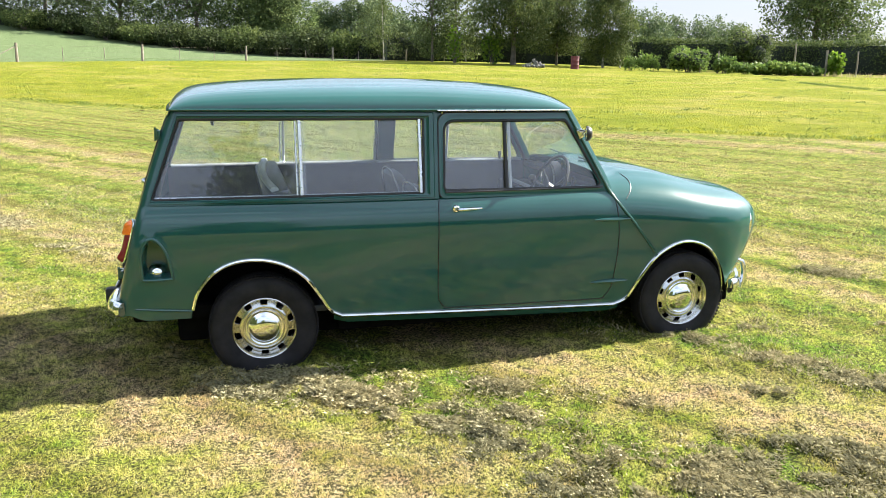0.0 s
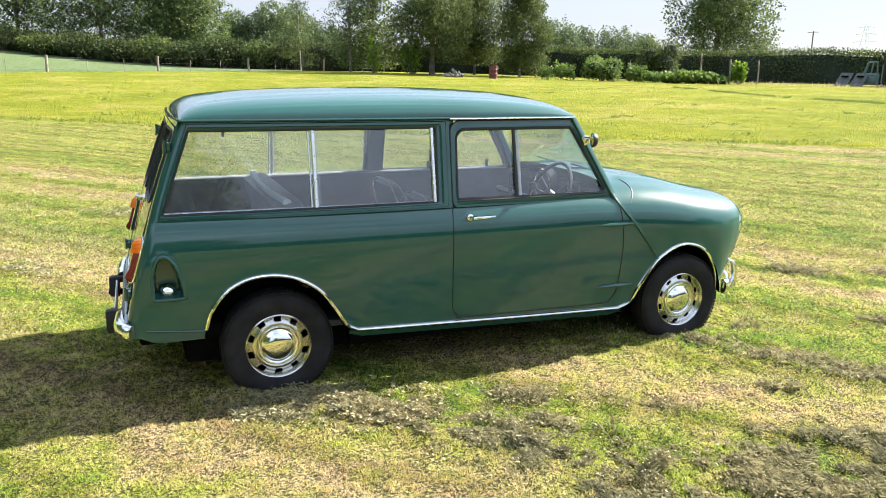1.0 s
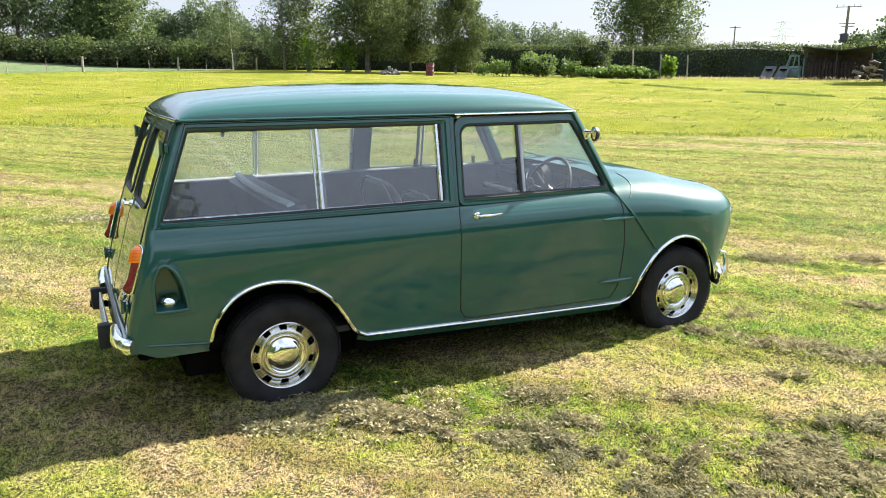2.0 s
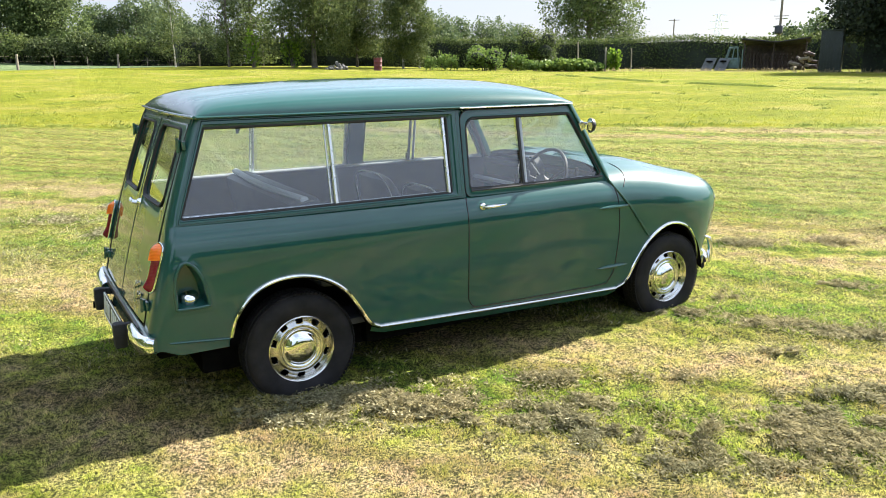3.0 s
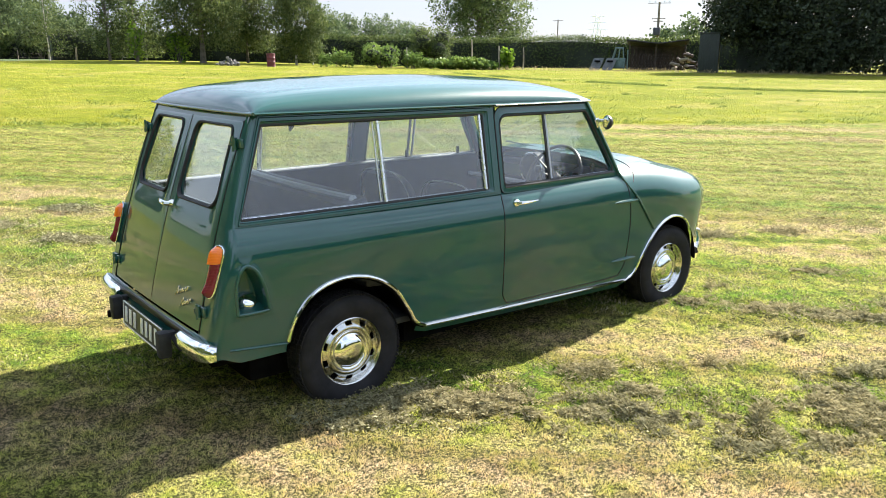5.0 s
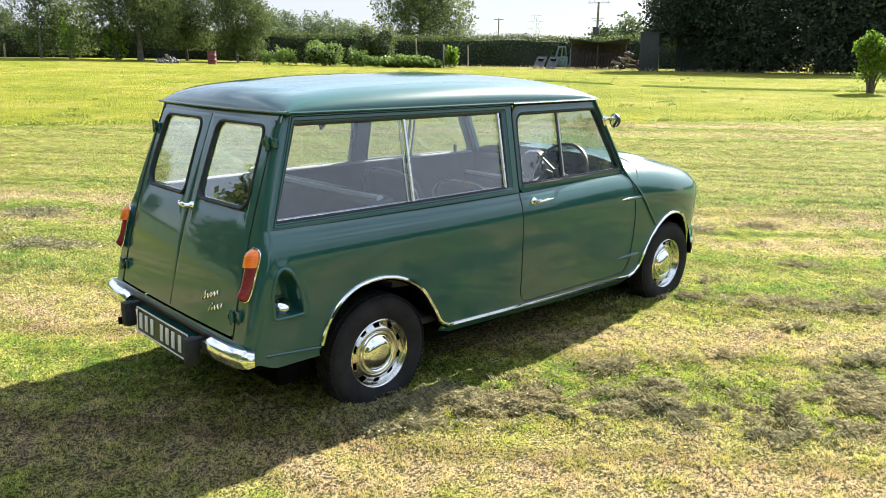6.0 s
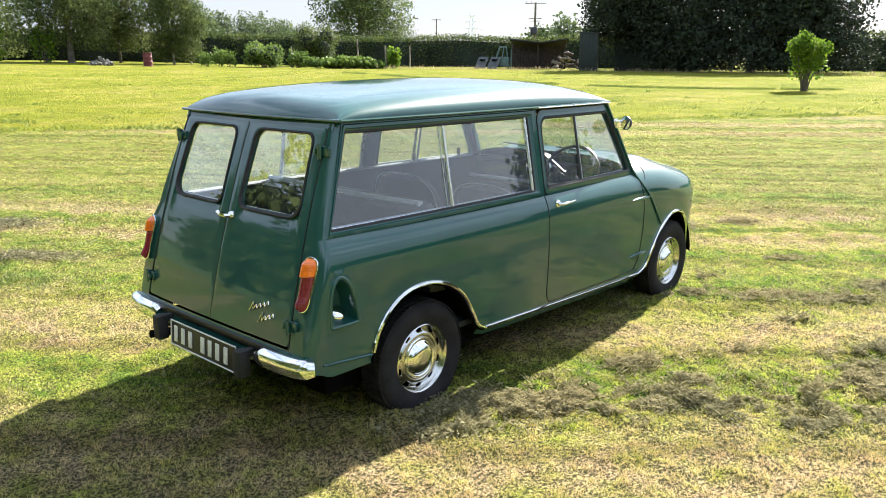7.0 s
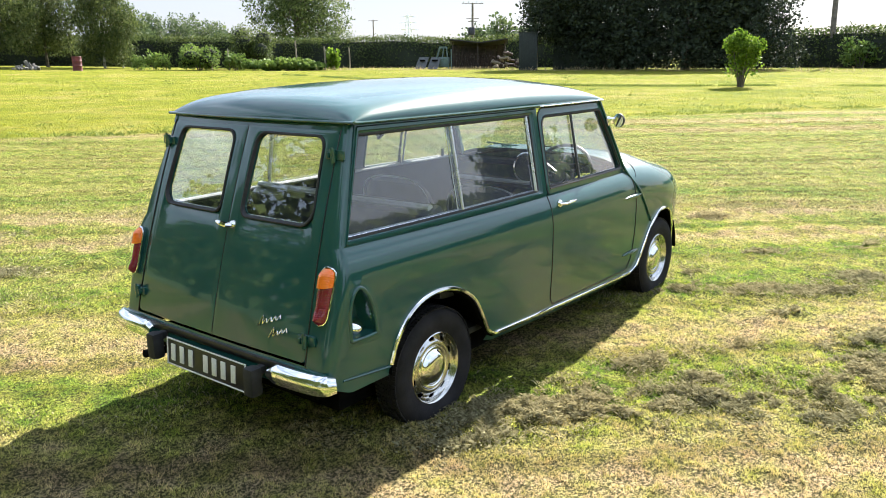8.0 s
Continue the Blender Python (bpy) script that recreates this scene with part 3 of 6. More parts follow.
def shell_point(c, z, s):
    """A point of the lower shell: c is a side station, or a turn of the tail's corner past it."""
    rc = corner_radius(z)
    xc = x_rear(z, 0.56) + rc
    w = side_y(-1.573, z) if z < WAIST else upper_y(-1.5, z)
    kind, val = c
    if kind == "side":
        k = smooth01((-1.40 - val) / 0.173)
        x = val + (xc + 1.573) * k
        y = side_y(val, z)
        if x < -1.41 and 0.42 < z < 0.65:
            y -= recess(x, z)
    elif kind == "turn":
        x, y = xc - rc * math.sin(val), w - rc + rc * math.cos(val)
    else:
        y = val * (w - rc) + (1 - val) * tail_edge(z)
        x = x_rear(z, y)
    return (x, s * y, z)


car = new("estate_car")
tagged(car, "dark green vintage two-door estate car with chrome trim parked on grass", "car")
NV = 64


def build_shell():
    body, doors = M(), {}
    cols = [("rear", 0.0), ("rear", 0.5), ("rear", 1.0)] + [("turn", radians(90 - a)) for a in range(15, 90, 15)] + [("side", x) for x in side_columns()]
    for s in (-1, 1):
        grid = []
        for c in cols:
            lo = z_low(c[1]) + 0.03 * smooth01((-1.50 - c[1]) / 0.07) if c[0] == "side" else 0.285 + (0.010 if c[0] == "rear" else 0.0)
            grid.append([shell_point(c, lo + (WAIST - lo) * j / NV, s) for j in range(NV + 1)])
        door = M()
        for i in range(len(cols) - 1):
            for j in range(NV):
                q = [grid[i][j], grid[i + 1][j], grid[i + 1][j + 1], grid[i][j + 1]]
                cx, cz = sum(p[0] for p in q) / 4, sum(p[2] for p in q) / 4
                m = door if in_door(cx, cz) else body
                b = len(m.v)
                m.v += q
                m.f.append((b, b + 1, b + 2, b + 3))
        doors[s] = door
        # upright corner beside the rear door
        rows = []
        for j in range(25):
            z = WAIST + (1.142 - WAIST) * j / 24
            rc = corner_radius(z)
            xc = x_rear(z, 0.56) + rc
            w = upper_y(-1.5, z)
            row = [(x_rear(z, y), s * y, z) for y in (tail_edge(z), w - rc)]
            row += [(xc - rc * math.sin(radians(a)), s * (w - rc + rc * math.cos(radians(a))), z) for a in (75, 60, 45, 30, 15, 0)]
            row.append((xc + 0.012, s * upper_y(-1.5, z), z))
            rows.append(row)
        body.grid(rows)
    # apron under the rear doors
    body.grid([[(x_rear(z, y), y, z) for y in np.linspace(-0.497, 0.497, 12)] for z in (0.285, 0.30, 0.33, 0.366)])
    return body, doors


def side_ring(m, outer, inner, profile, surf, s, k=6, e=10, radii=((0, 0, 0, 0), (0, 0, 0, 0)), inset=0.03):
    """A panel round an opening, following surf; profile gives (share of the way in, proud)."""
    a = rloop([(p[0], 0, p[1]) for p in outer], radii[0], k, e)
    b = rloop([(p[0], 0, p[1]) for p in inner], radii[1], k, e)
    loops = []
    for f, d in profile:
        loops.append([(lambda q: (q.x, s * (surf(q.x, q.z) + d), q.z))(p.lerp(r, f)) for p, r in zip(a, b)])
    loops.append([(p.x, s * (surf(p.x, p.z) - inset), p.z) for p in b])
    m.loft(loops)
    return b


def build_car():
    body, doors = build_shell()
    Q_OUT = [(-1.530, 0.752), (-0.272, 0.752), (-0.266, 1.146), (-1.395, 1.146)]
    Q_IN = [(-1.512, 0.776), (-0.338, 0.779), (-0.332, 1.108), (-1.388, 1.108)]
    D_OUT = [(-0.270, 0.752), (0.605, 0.752), (0.378, 1.136), (-0.264, 1.136)]
    D_IN = [(-0.245, 0.785), (0.567, 0.779), (0.375, 1.098), (-0.236, 1.098)]
    ridge = ((0, 0), (0.25, 0.0), (0.34, 0.006), (0.62, 0.006), (0.72, -0.001), (1.0, -0.004))
    for s in (-1, 1):
        side_ring(body, Q_OUT, Q_IN, ridge, upper_y, s, k=3, e=24, radii=((0.002,) * 4, (0.008,) * 4))
    # front end: two wings and the bonnet between them
    wings, bonnet = {-1: M(), 1: M()}, M()
    stations = [x for x in side_columns() if x > 0.58]
    stations += sorted([p[0] for p in FRONT_ARCH if p[0] > 0.86] + list(np.linspace(1.30, 1.615, 22)))
    for s in (-1, 1):
        rows = []
        for x in stations:
            lo, zt, w = z_low(x), bonnet_top(x), half_width(x)
            n = lerp_table(x, (0.5, 0.9, 1.4), (4.2, 3.8, 3.4))
            row = []
            z_split = min(0.5, zt - 0.02)
            if x > 0.845:
                row += [(x, s * side_y(x, lo + (z_split - lo) * j / 14), lo + (z_split - lo) * j / 14) for j in range(14)]
            else:
                z0 = lerp_table(x, (0.58, 0.847), (0.752, 0.452))
                row += [(x, s * side_y(x, z0 + (max(z_split, z0) - z0) * j / 14), z0 + (max(z_split, z0) - z0) * j / 14) for j in range(14)]
            for j in range(31):
                th = math.pi / 2 * (1 - j / 30)
                y = w * math.sin(th) ** (2 / n)
                z = 0.5 + (zt - 0.5) * math.cos(th) ** (2 / n)
                if x < 0.847:
                    z0 = lerp_table(x, (0.58, 0.847), (0.752, 0.452))
                    if z < z0:
                        z, y = z0, side_y(x, z0)
                row.append((x, s * y, z))
            rows.append(row)
        rows = [[(px - 0.125 * smooth01((px - 1.22) / 0.34) * max(0.0, (0.56 - pz) / 0.33) ** 1.4, py, pz + bonnet_swell(px, py)) for px, py, pz in row] for row in rows]
        for lower, upper in zip(rows, rows[1:]):
            for j in range(len(lower) - 1):
                quad = (lower[j], upper[j], upper[j + 1], lower[j + 1])
                m = bonnet if max(abs(p[1]) for p in quad) < 0.47 and 0.70 < lower[j][0] < 1.46 else wings[s]
                k = len(m.v)
                m.v += quad
                m.f.append((k, k + 1, k + 2, k + 3))
        part("front_wing", wings[s], PAINT, car)
    part("bonnet", bonnet, PAINT, car)
    shell = part("body_shell", body, PAINT, car)
    # doors
    for s in (-1, 1):
        m = doors[s]
        side_ring(m, D_OUT, D_IN, ((0, 0), (0.5, 0.0), (0.8, 0.002), (1.0, -0.004)), upper_y, s, k=6, e=16,
                  radii=((0.03, 0.002, 0.002, 0.05), (0.02, 0.02, 0.035, 0.05)))
        door = part("door", m, PAINT, car)
        gap = [(-0.268, 0.75), (-0.277, 0.70), (-0.280, 0.50), (-0.277, 0.31), (-0.268, 0.268), (-0.245, 0.243), (-0.21, 0.234), (0.15, 0.228), (0.54, 0.222),
               (0.585, 0.236), (0.612, 0.27), (0.624, 0.32), (0.639, 0.51), (0.628, 0.66), (0.612, 0.745)]
        pts = [(p.x, s * (side_y(p.x, p.y) + 0.0004), p.y) for p in spline([(x, z, 0) for x, z in gap], 4)]
        part("door_gap", M().tube(pts, 0.0028, 5), BLACK, door, "dark shut line round the door")
        up = rloop([(p[0], 0, p[1]) for p in D_OUT], (0.03, 0.002, 0.002, 0.05), 6, 16)
        k = [p for p in up if p.z > 0.753]
        k.sort(key=lambda p: -math.atan2(p.z - 0.6, p.x - 0.15))
        part("door_seal", M().tube([(p.x, s * (upper_y(p.x, p.z) + 0.001), p.z) for p in k], 0.003, 5), RUBBER, door, "black rubber door seal")
        # window rubber and glass
        b = rloop([(p[0], 0, p[1]) for p in D_IN], (0.02, 0.02, 0.035, 0.05), 6, 16)
        part("window_rubber", M().tube([(p.x, s * (upper_y(p.x, p.z) - 0.004), p.z) for p in b], 0.007, 6, True), RUBBER, door)
        xs = lambda z, f: lerp_table(z, (0.77, 1.10), (-0.245, -0.236)) * (1 - f) + lerp_table(z, (0.77, 1.10), (0.575, 0.372)) * f
        part("window_pane", M().grid([[(xs(z, f), s * (upper_y(xs(z, f), z) - 0.014), z) for f in np.linspace(0, 1, 12)] for z in np.linspace(0.778, 1.10, 6)]), GLASS, door).visible_shadow = False
        part("window_bar", M().tube([(0.062 - 0.01 * (z - 0.78), s * (upper_y(0.06, z) - 0.006), z) for z in np.linspace(0.78, 1.10, 6)], 0.0095, 6, flat=0.5), BLACK, door)
        part("pane_edge", M().tube([(0.086 - 0.01 * (z - 0.78), s * (upper_y(0.08, z) - 0.016), z) for z in np.linspace(0.78, 1.10, 6)], 0.008, 6, flat=0.4), PALE, door)
        part("sill_strip", M().tube([(x, s * (upper_y(x, 0.782) - 0.001), 0.779) for x in np.linspace(-0.24, 0.565, 14)], 0.006, 6), BLACK, door)
        post = M().grid([[(x, s * (upper_y(x, z) - 0.016), z) for x in (-0.335, -0.30, -0.27, -0.24)] for z in (0.752, 0.9, 1.0, 1.10, 1.15)])
        part("centre_pillar", post, PAINT, car)
        # outside hinges
        for z in (0.627, 0.312):
            pts = [(x, s * (side_y(x, z) + 0.003), z) for x in np.linspace(0.50, 0.705, 13)]
            rs = [0.002, 0.005, 0.007, 0.0085, 0.0095, 0.010, 0.011, 0.012, 0.011, 0.0095, 0.008, 0.006, 0.002]
            part("hinge", M().tube(pts, rs, 8), PAINT, door)
        # handle
        h = M()
        yb = side_y(-0.2, 0.707)
        h.lathe([(0.0, 0.012), (0.012, 0.012), (0.017, 0.008), (0.019, 0.0), (0.019, -0.004)], (-0.195, s * yb, 0.705), "y", 20, s)
        h.tube([(-0.195, s * (yb + 0.010), 0.705), (-0.185, s * (yb + 0.026), 0.706), (-0.16, s * (yb + 0.030), 0.707), (-0.12, s * (yb + 0.028), 0.708), (-0.078, s * (yb + 0.024), 0.709)],
               [0.009, 0.009, 0.008, 0.007, 0.004], 8)
        part("door_handle", h, CHROME, door, "chrome lever door handle")
        # sliding rear side windows
        q = rloop([(p[0], 0, p[1]) for p in Q_IN], (0.008,) * 4, 3, 24)
        part("window_rubber", M().tube([(p.x, s * (upper_y(p.x, p.z) - 0.006), p.z) for p in q], 0.006, 6, True), RUBBER, car)
        xl = lambda z: lerp_table(z, (0.776, 1.108), (-1.512, -1.388))
        for x0, x1, off in ((None, -0.865, 0.020), (-0.905, -0.335, 0.012)):
            rows = []
            for z in np.linspace(0.777, 1.107, 6):
                a0 = xl(z) if x0 is None else x0
                rows.append([(a0 + (x1 - a0) * f, s * (upper_y(a0 + (x1 - a0) * f, z) - off), z) for f in np.linspace(0, 1, 10)])
            part("sliding_pane", M().grid(rows), GLASS, car).visible_shadow = False
        m = M().tube([(-0.888, s * (upper_y(-0.888, z) - 0.008), z) for z in np.linspace(0.778, 1.106, 6)], 0.0085, 6, flat=0.6)
        m.tube([(-0.906, s * (upper_y(-0.906, z) - 0.018), z) for z in np.linspace(0.778, 1.106, 6)], 0.004, 6, flat=0.5)
        part("window_channel", m, ALLOY, car, "bright aluminium sliding window channel")
        part("window_channel", M().tube([(-0.352, s * (upper_y(-0.352, z) - 0.006), z) for z in np.linspace(0.78, 1.106, 6)], 0.010, 6, flat=0.6), ALLOY, car, "bright aluminium sliding window channel")
        part("window_track", M().tube([(x, s * (upper_y(x, 0.78) - 0.012), 0.780) for x in np.linspace(-1.505, -0.34, 20)], 0.003, 6), ALLOY, car, "bright aluminium bottom window track")
        # chrome moulding along arches and sill
        low = [(p.x, p.y) for p in REAR_ARCH if p.y > 0.30 or p.x > -1.0] + [(float(x), z_low(x)) for x in np.linspace(-0.70, 0.62, 18)] + [(p.x, p.y) for p in FRONT_ARCH]
        pts = [(x, s * (side_y(x, z) + 0.004), z) for x, z in low]
        part("sill_moulding", M().tube(pts, 0.0085, 8), CHROME, car, "chrome wheel arch and sill moulding")
        inner = [(x, s * (side_y(x, z) - 0.012), z - 0.010) for x, z in low]
        part("arch_lip", M().tube(inner, 0.006, 6), UNDER, car)
        # sill under the moulding
        rows = [[(x, s * (side_y(x, z_low(x)) - 0.004 - 0.03 * t), z_low(x) - 0.045 * t) for x in np.linspace(-0.76, 0.68, 24)] for t in np.linspace(0, 1, 4)]
        part("sill", M().grid(rows), PAINT, car)
        # seam up the windscreen pillar and down the wing
        seam = [(x, s * (upper_y(x, z) + 0.006), z) for x, z in ((0.372, 1.15), (0.42, 1.07), (0.50, 0.93), (0.575, 0.80))]
        seam += [(x, s * (side_y(x, z) + 0.003), z) for x, z in ((0.605, 0.745), (0.66, 0.672), (0.71, 0.615), (0.76, 0.553), (0.81, 0.492), (0.843, 0.452))]
        part("wing_seam", M().tube(spline(seam, 4), 0.007, 8), PAINT, car)
        pil = M()
        pil.grid([[(x + dx, s * (upper_y(x, z) + dy), z) for dx, dy in ((-0.035, 0.0), (0.0, 0.004), (0.03, -0.01), (0.035, -0.05), (0.0, -0.055))]
                  for x, z in ((0.375, 1.15), (0.43, 1.06), (0.49, 0.95), (0.55, 0.85), (0.60, 0.755))])
        part("windscreen_pillar", pil, PAINT, car)
    return shell


build_car()


def build_roof():
    m = M()
    ts = sorted(set([0, 0.0015, 0.003, 0.006, 0.009, 0.013, 0.018, 0.024, 0.03, 0.038, 0.047, 0.057, 0.068] + [i / 40 for i in range(3, 38)] + [0.935, 0.945, 0.955, 0.965, 0.973, 0.981, 0.988, 0.994, 1.0]))
    knots = zip((0, 0.003, 0.012, 0.03, 0.055, 0.09, 0.15, 0.27, 0.45, 0.6, 0.78, 0.88, 0.94, 0.975, 1.0),
                (0.0, 0.016, 0.040, 0.064, 0.080, 0.090, 0.101, 0.113, 0.120, 0.119, 0.104, 0.083, 0.060, 0.034, 0.0))
    curve = spline([(p, q, 0) for p, q in knots], 10)
    cx, cz = [p.x for p in curve], [p.y for p in curve]
    rise = lambda x, x1: lerp_table((x + 1.440) / (x1 + 1.440), cx, cz)
    na = 48
    rows = []
    for t in ts:
        row = []
        for i in range(na + 1):
            a = math.sin((i / na - 0.5) * math.pi)
            x1 = 0.395 + 0.115 * (1 - a * a)
            x = -1.440 + t * (x1 + 1.440) + 0.02 * a * a * (1 - t)
            g = 0.42 * (1 - a * a) + 0.58 * max(0.0, 1 - a ** 10) ** 0.5
            w = 0.018 + upper_y(x, 1.15)
            row.append((x, a * w, 1.153 + rise(x - 0.02 * a * a * (1 - t), x1) * g))
        rows.append(row)
    m.grid(rows)
    roof = part("roof", m, PAINT, car, sharp=80)
    for s in (-1, 1):
        part("rain_gutter", M().tube([(x, s * (upper_y(x, 1.15) + 0.018), 1.149) for x in np.linspace(-1.418, 0.385, 24)], 0.0075, 8, flat=0.7), PAINT, roof)
        part("gutter_trim", M().tube([(x, s * (upper_y(x, 1.15) + 0.025), 1.146) for x in np.linspace(-0.27, 0.385, 12)], 0.0035, 6), ALLOY, roof, "bright gutter edge strip")
    part("roof_lip", M().tube([(-1.444 + 0.02 * (y / 0.52) ** 2, y, 1.150) for y in np.linspace(-0.523, 0.523, 20)], 0.0075, 8, flat=0.8), PAINT, roof)
    part("header", M().grid([[(x_rear(z, y) + 0.004, y, z) for y in np.linspace(-0.49, 0.49, 12)] for z in (1.115, 1.135, 1.156)]), PAINT, car)
    # headlining
    part("headlining", M().grid([[(x, y, 1.135 + 0.06 * (1 - (y / 0.5) ** 2)) for y in np.linspace(-0.5, 0.5, 9)] for x in np.linspace(-1.39, 0.38, 9)]), PALE, car)


build_roof()


def build_tail():
    D_LOW, D_TOP = 0.372, 1.122
    for s in (-1, 1):
        m = M()
        outer = rloop([(s * 0.0015, 0, D_LOW), (s * 0.494, 0, D_LOW), (s * 0.466, 0, D_TOP), (s * 0.0015, 0, D_TOP)], (0.001, 0.02, 0.02, 0.001), 6, 12)
        win = [(s * 0.066, 0, 0.814), (s * 0.425, 0, 0.814), (s * 0.400, 0, 1.096), (s * 0.070, 0, 1.096)]
        rad = (0.035, 0.055, 0.035, 0.04)
        inner = rloop(win, rad, 6, 12)
        proud = ((0, -0.004), (0.006, 0.0), (0.2, 0.001), (0.4, 0.001), (0.6, 0.001), (0.76, 0.0015), (0.86, 0.0), (0.93, -0.004), (1.0, -0.010))
        loops = [[(x_rear(p.z, p.x) - d, p.x, p.z) for p in (a.lerp(b, f) for a, b in zip(outer, inner))] for f, d in proud]
        loops.append([(x_rear(p.z, p.x) + 0.016, p.x, p.z) for p in inner])
        m.loft(loops)
        door = part("rear_door", m, PAINT, car, sharp=50)
        wide = rloop([(s * 0.054, 0, 0.802), (s * 0.437, 0, 0.802), (s * 0.412, 0, 1.107), (s * 0.058, 0, 1.107)], (0.04, 0.06, 0.042, 0.046), 6, 12)
        seal = M().loft([[(x_rear(p.z, p.x) - d, p.x, p.z) for p in (a.lerp(b, f) for a, b in zip(wide, inner))]
                         for f, d in ((0, -0.004), (0.1, 0.005), (0.5, 0.007), (0.9, 0.003), (1.0, -0.006))])
        part("window_seal", seal, RUBBER, door, "black rubber window seal")
        zs = np.linspace(0.811, 1.100, 5)
        edge = lambda z, f: s * (0.064 + f * (lerp_table(z, (0.814, 1.096), (0.429, 0.404)) - 0.064))
        part("window_pane", M().grid([[(x_rear(z, edge(z, f)) + 0.008, edge(z, f), z) for f in np.linspace(0, 1, 6)] for z in zs]), CLEAR, door).visible_shadow = False
        # shut line along the outer edge
        line = [(x_rear(z, 0.49) - 0.0006, s * lerp_table(z, (D_LOW, D_TOP), (0.497, 0.469)), z) for z in np.linspace(0.368, 1.125, 16)]
        part("door_gap", M().tube(line, 0.0028, 5), BLACK, door, "dark shut line")
        # hinges: a knuckle between two plates
        for z, y in ((1.045, 0.472), (0.452, 0.494)):
            x = x_rear(z, y)
            h = M()
            h.tube([(x - 0.016, s * y, z - 0.022), (x - 0.016, s * y, z + 0.022)], 0.010, 10)
            h.box((x - 0.006, s * (y - 0.020), z), (0.012, 0.038, 0.030), None, 0.004)
            h.box((x - 0.004, s * (y + 0.020), z + 0.002), (0.012, 0.040, 0.034), None, 0.004)
            h.box((x - 0.018, s * (y - 0.018), z), (0.014, 0.012, 0.020), None, 0.003)
            h.tube([(x - 0.022, s * y, z - 0.028), (x - 0.020, s * y, z + 0.028)], 0.005, 8)
            part("hinge", h, PAINT, door, "green painted door hinge")
    part("centre_gap", M().tube([(x_rear(z) + 0.0008, 0.0, z) for z in np.linspace(0.372, 1.122, 16)], 0.0022, 5), BLACK, car, "dark shut line between the rear doors")
    # rear handle
    x = x_rear(0.778) - 0.002
    h = M().lathe([(0.0, 0.014), (0.010, 0.013), (0.015, 0.008), (0.017, 0.0), (0.017, -0.004)], (x, -0.030, 0.772), "x", 20, -1)
    h.tube([(x - 0.010, -0.030, 0.772), (x - 0.026, -0.022, 0.774), (x - 0.031, 0.0, 0.778), (x - 0.028, 0.025, 0.781), (x - 0.022, 0.042, 0.783)], [0.010, 0.010, 0.009, 0.008, 0.004], 8)
    part("rear_handle", h, CHROME, car, "chrome rear door handle")
    # badge: two slanting strokes of bright looped wire
    for z0, y0, wide, loops in ((0.458, -0.252, 0.108, 5), (0.428, -0.312, 0.086, 4)):
        line = []
        for k in range(loops * 10 + 1):
            f = k / (loops * 10)
            tall = 0.032 if f < 0.22 else 0.017
            lift = tall * (0.5 - 0.5 * math.cos(f * loops * math.tau))
            y = y0 - wide * f - 0.30 * lift
            z = z0 + 0.36 * wide * f + lift
            line.append((x_rear(z, y) - 0.005, y, z))
        part("badge", M().tube(line, 0.0023, 6), CHROME, car, "small slanting chrome badge of looped strokes")
    # tail lamps
    for s in (-1, 1):
        top, low, y0 = 0.697, 0.512, 0.547
        def at(z, y, d):
            return (x_rear(z, 0.5) - d - 0.006 + 0.02 * smooth01((y - 0.54) / 0.06), s * y, z)
        rim = []
        for z, w in ((low, 0.0), (low + 0.004, 0.011), (low + 0.012, 0.019), (low + 0.03, 0.023), (0.60, 0.026), (top - 0.035, 0.028), (top - 0.014, 0.025), (top - 0.004, 0.015), (top, 0.0)):
            rim.append((z, w))
        ring = [(z, y0 - w) for z, w in rim] + [(z, y0 + w) for z, w in rim[-2:0:-1]]
        pts = [at(z, y, 0.006) for z, y in ring]
        lamp = part("tail_lamp", M().tube(pts, 0.0042, 8, True), CHROME, car, "upright tail lamp in a chrome rim")
        back = [at(z, y, -0.01) for z, y in ring]
        part("housing", M().loft([back, [at(z, y, 0.004) for z, y in ring]], (True, False)), PAINT, lamp)
        for name, z0, z1, material, label in (("amber_lens", 0.636, top - 0.002, AMBER, "amber indicator lens"), ("red_lens", low + 0.002, 0.636, RED, "dark red brake lamp lens")):
            rows = []
            for z in np.linspace(z0, z1, 13):
                w = lerp_table(z, [r[0] for r in rim], [r[1] for r in rim]) * 0.95
                k = min(1.0, (z - low) / 0.02, (top - z) / 0.02)
                if name == "red_lens":
                    deep = 0.022 * max(0.05, k) ** 0.5 * (0.85 + 0.5 * math.exp(-((z - 0.535) / 0.022) ** 2))
                else:
                    deep = 0.030 * max(0.05, k) ** 0.5
                rows.append([at(z, y0 + w * math.sin(a), 0.004 + deep * max(0.0, math.cos(a)) ** 0.7) for a in np.linspace(-math.pi / 2, math.pi / 2, 13)])
            part(name, M().grid(rows), material, lamp, label)
    # quarter bumpers
    for s in (-1, 1):
        path = spline([(-1.700, s * 0.352, 0.320), (-1.706, s * 0.42, 0.322), (-1.704, s * 0.52, 0.324), (-1.690, s * 0.595, 0.325), (-1.655, s * 0.622, 0.325)], 6)
        rows = []
        for i, p in enumerate(path):
            d = (path[min(i + 1, len(path) - 1)] - path[max(i - 1, 0)]).normalized()
            o = Vector((0, 0, 1)).cross(d).normalized() * (-s)
            if o.dot(Vector((p.x + 1.3, p.y * 0.6, 0))) < 0:
                o = -o
            k = 0.60 + 0.45 * smooth01(i / 3) - 0.20 * smooth01((i - 20) / 4)
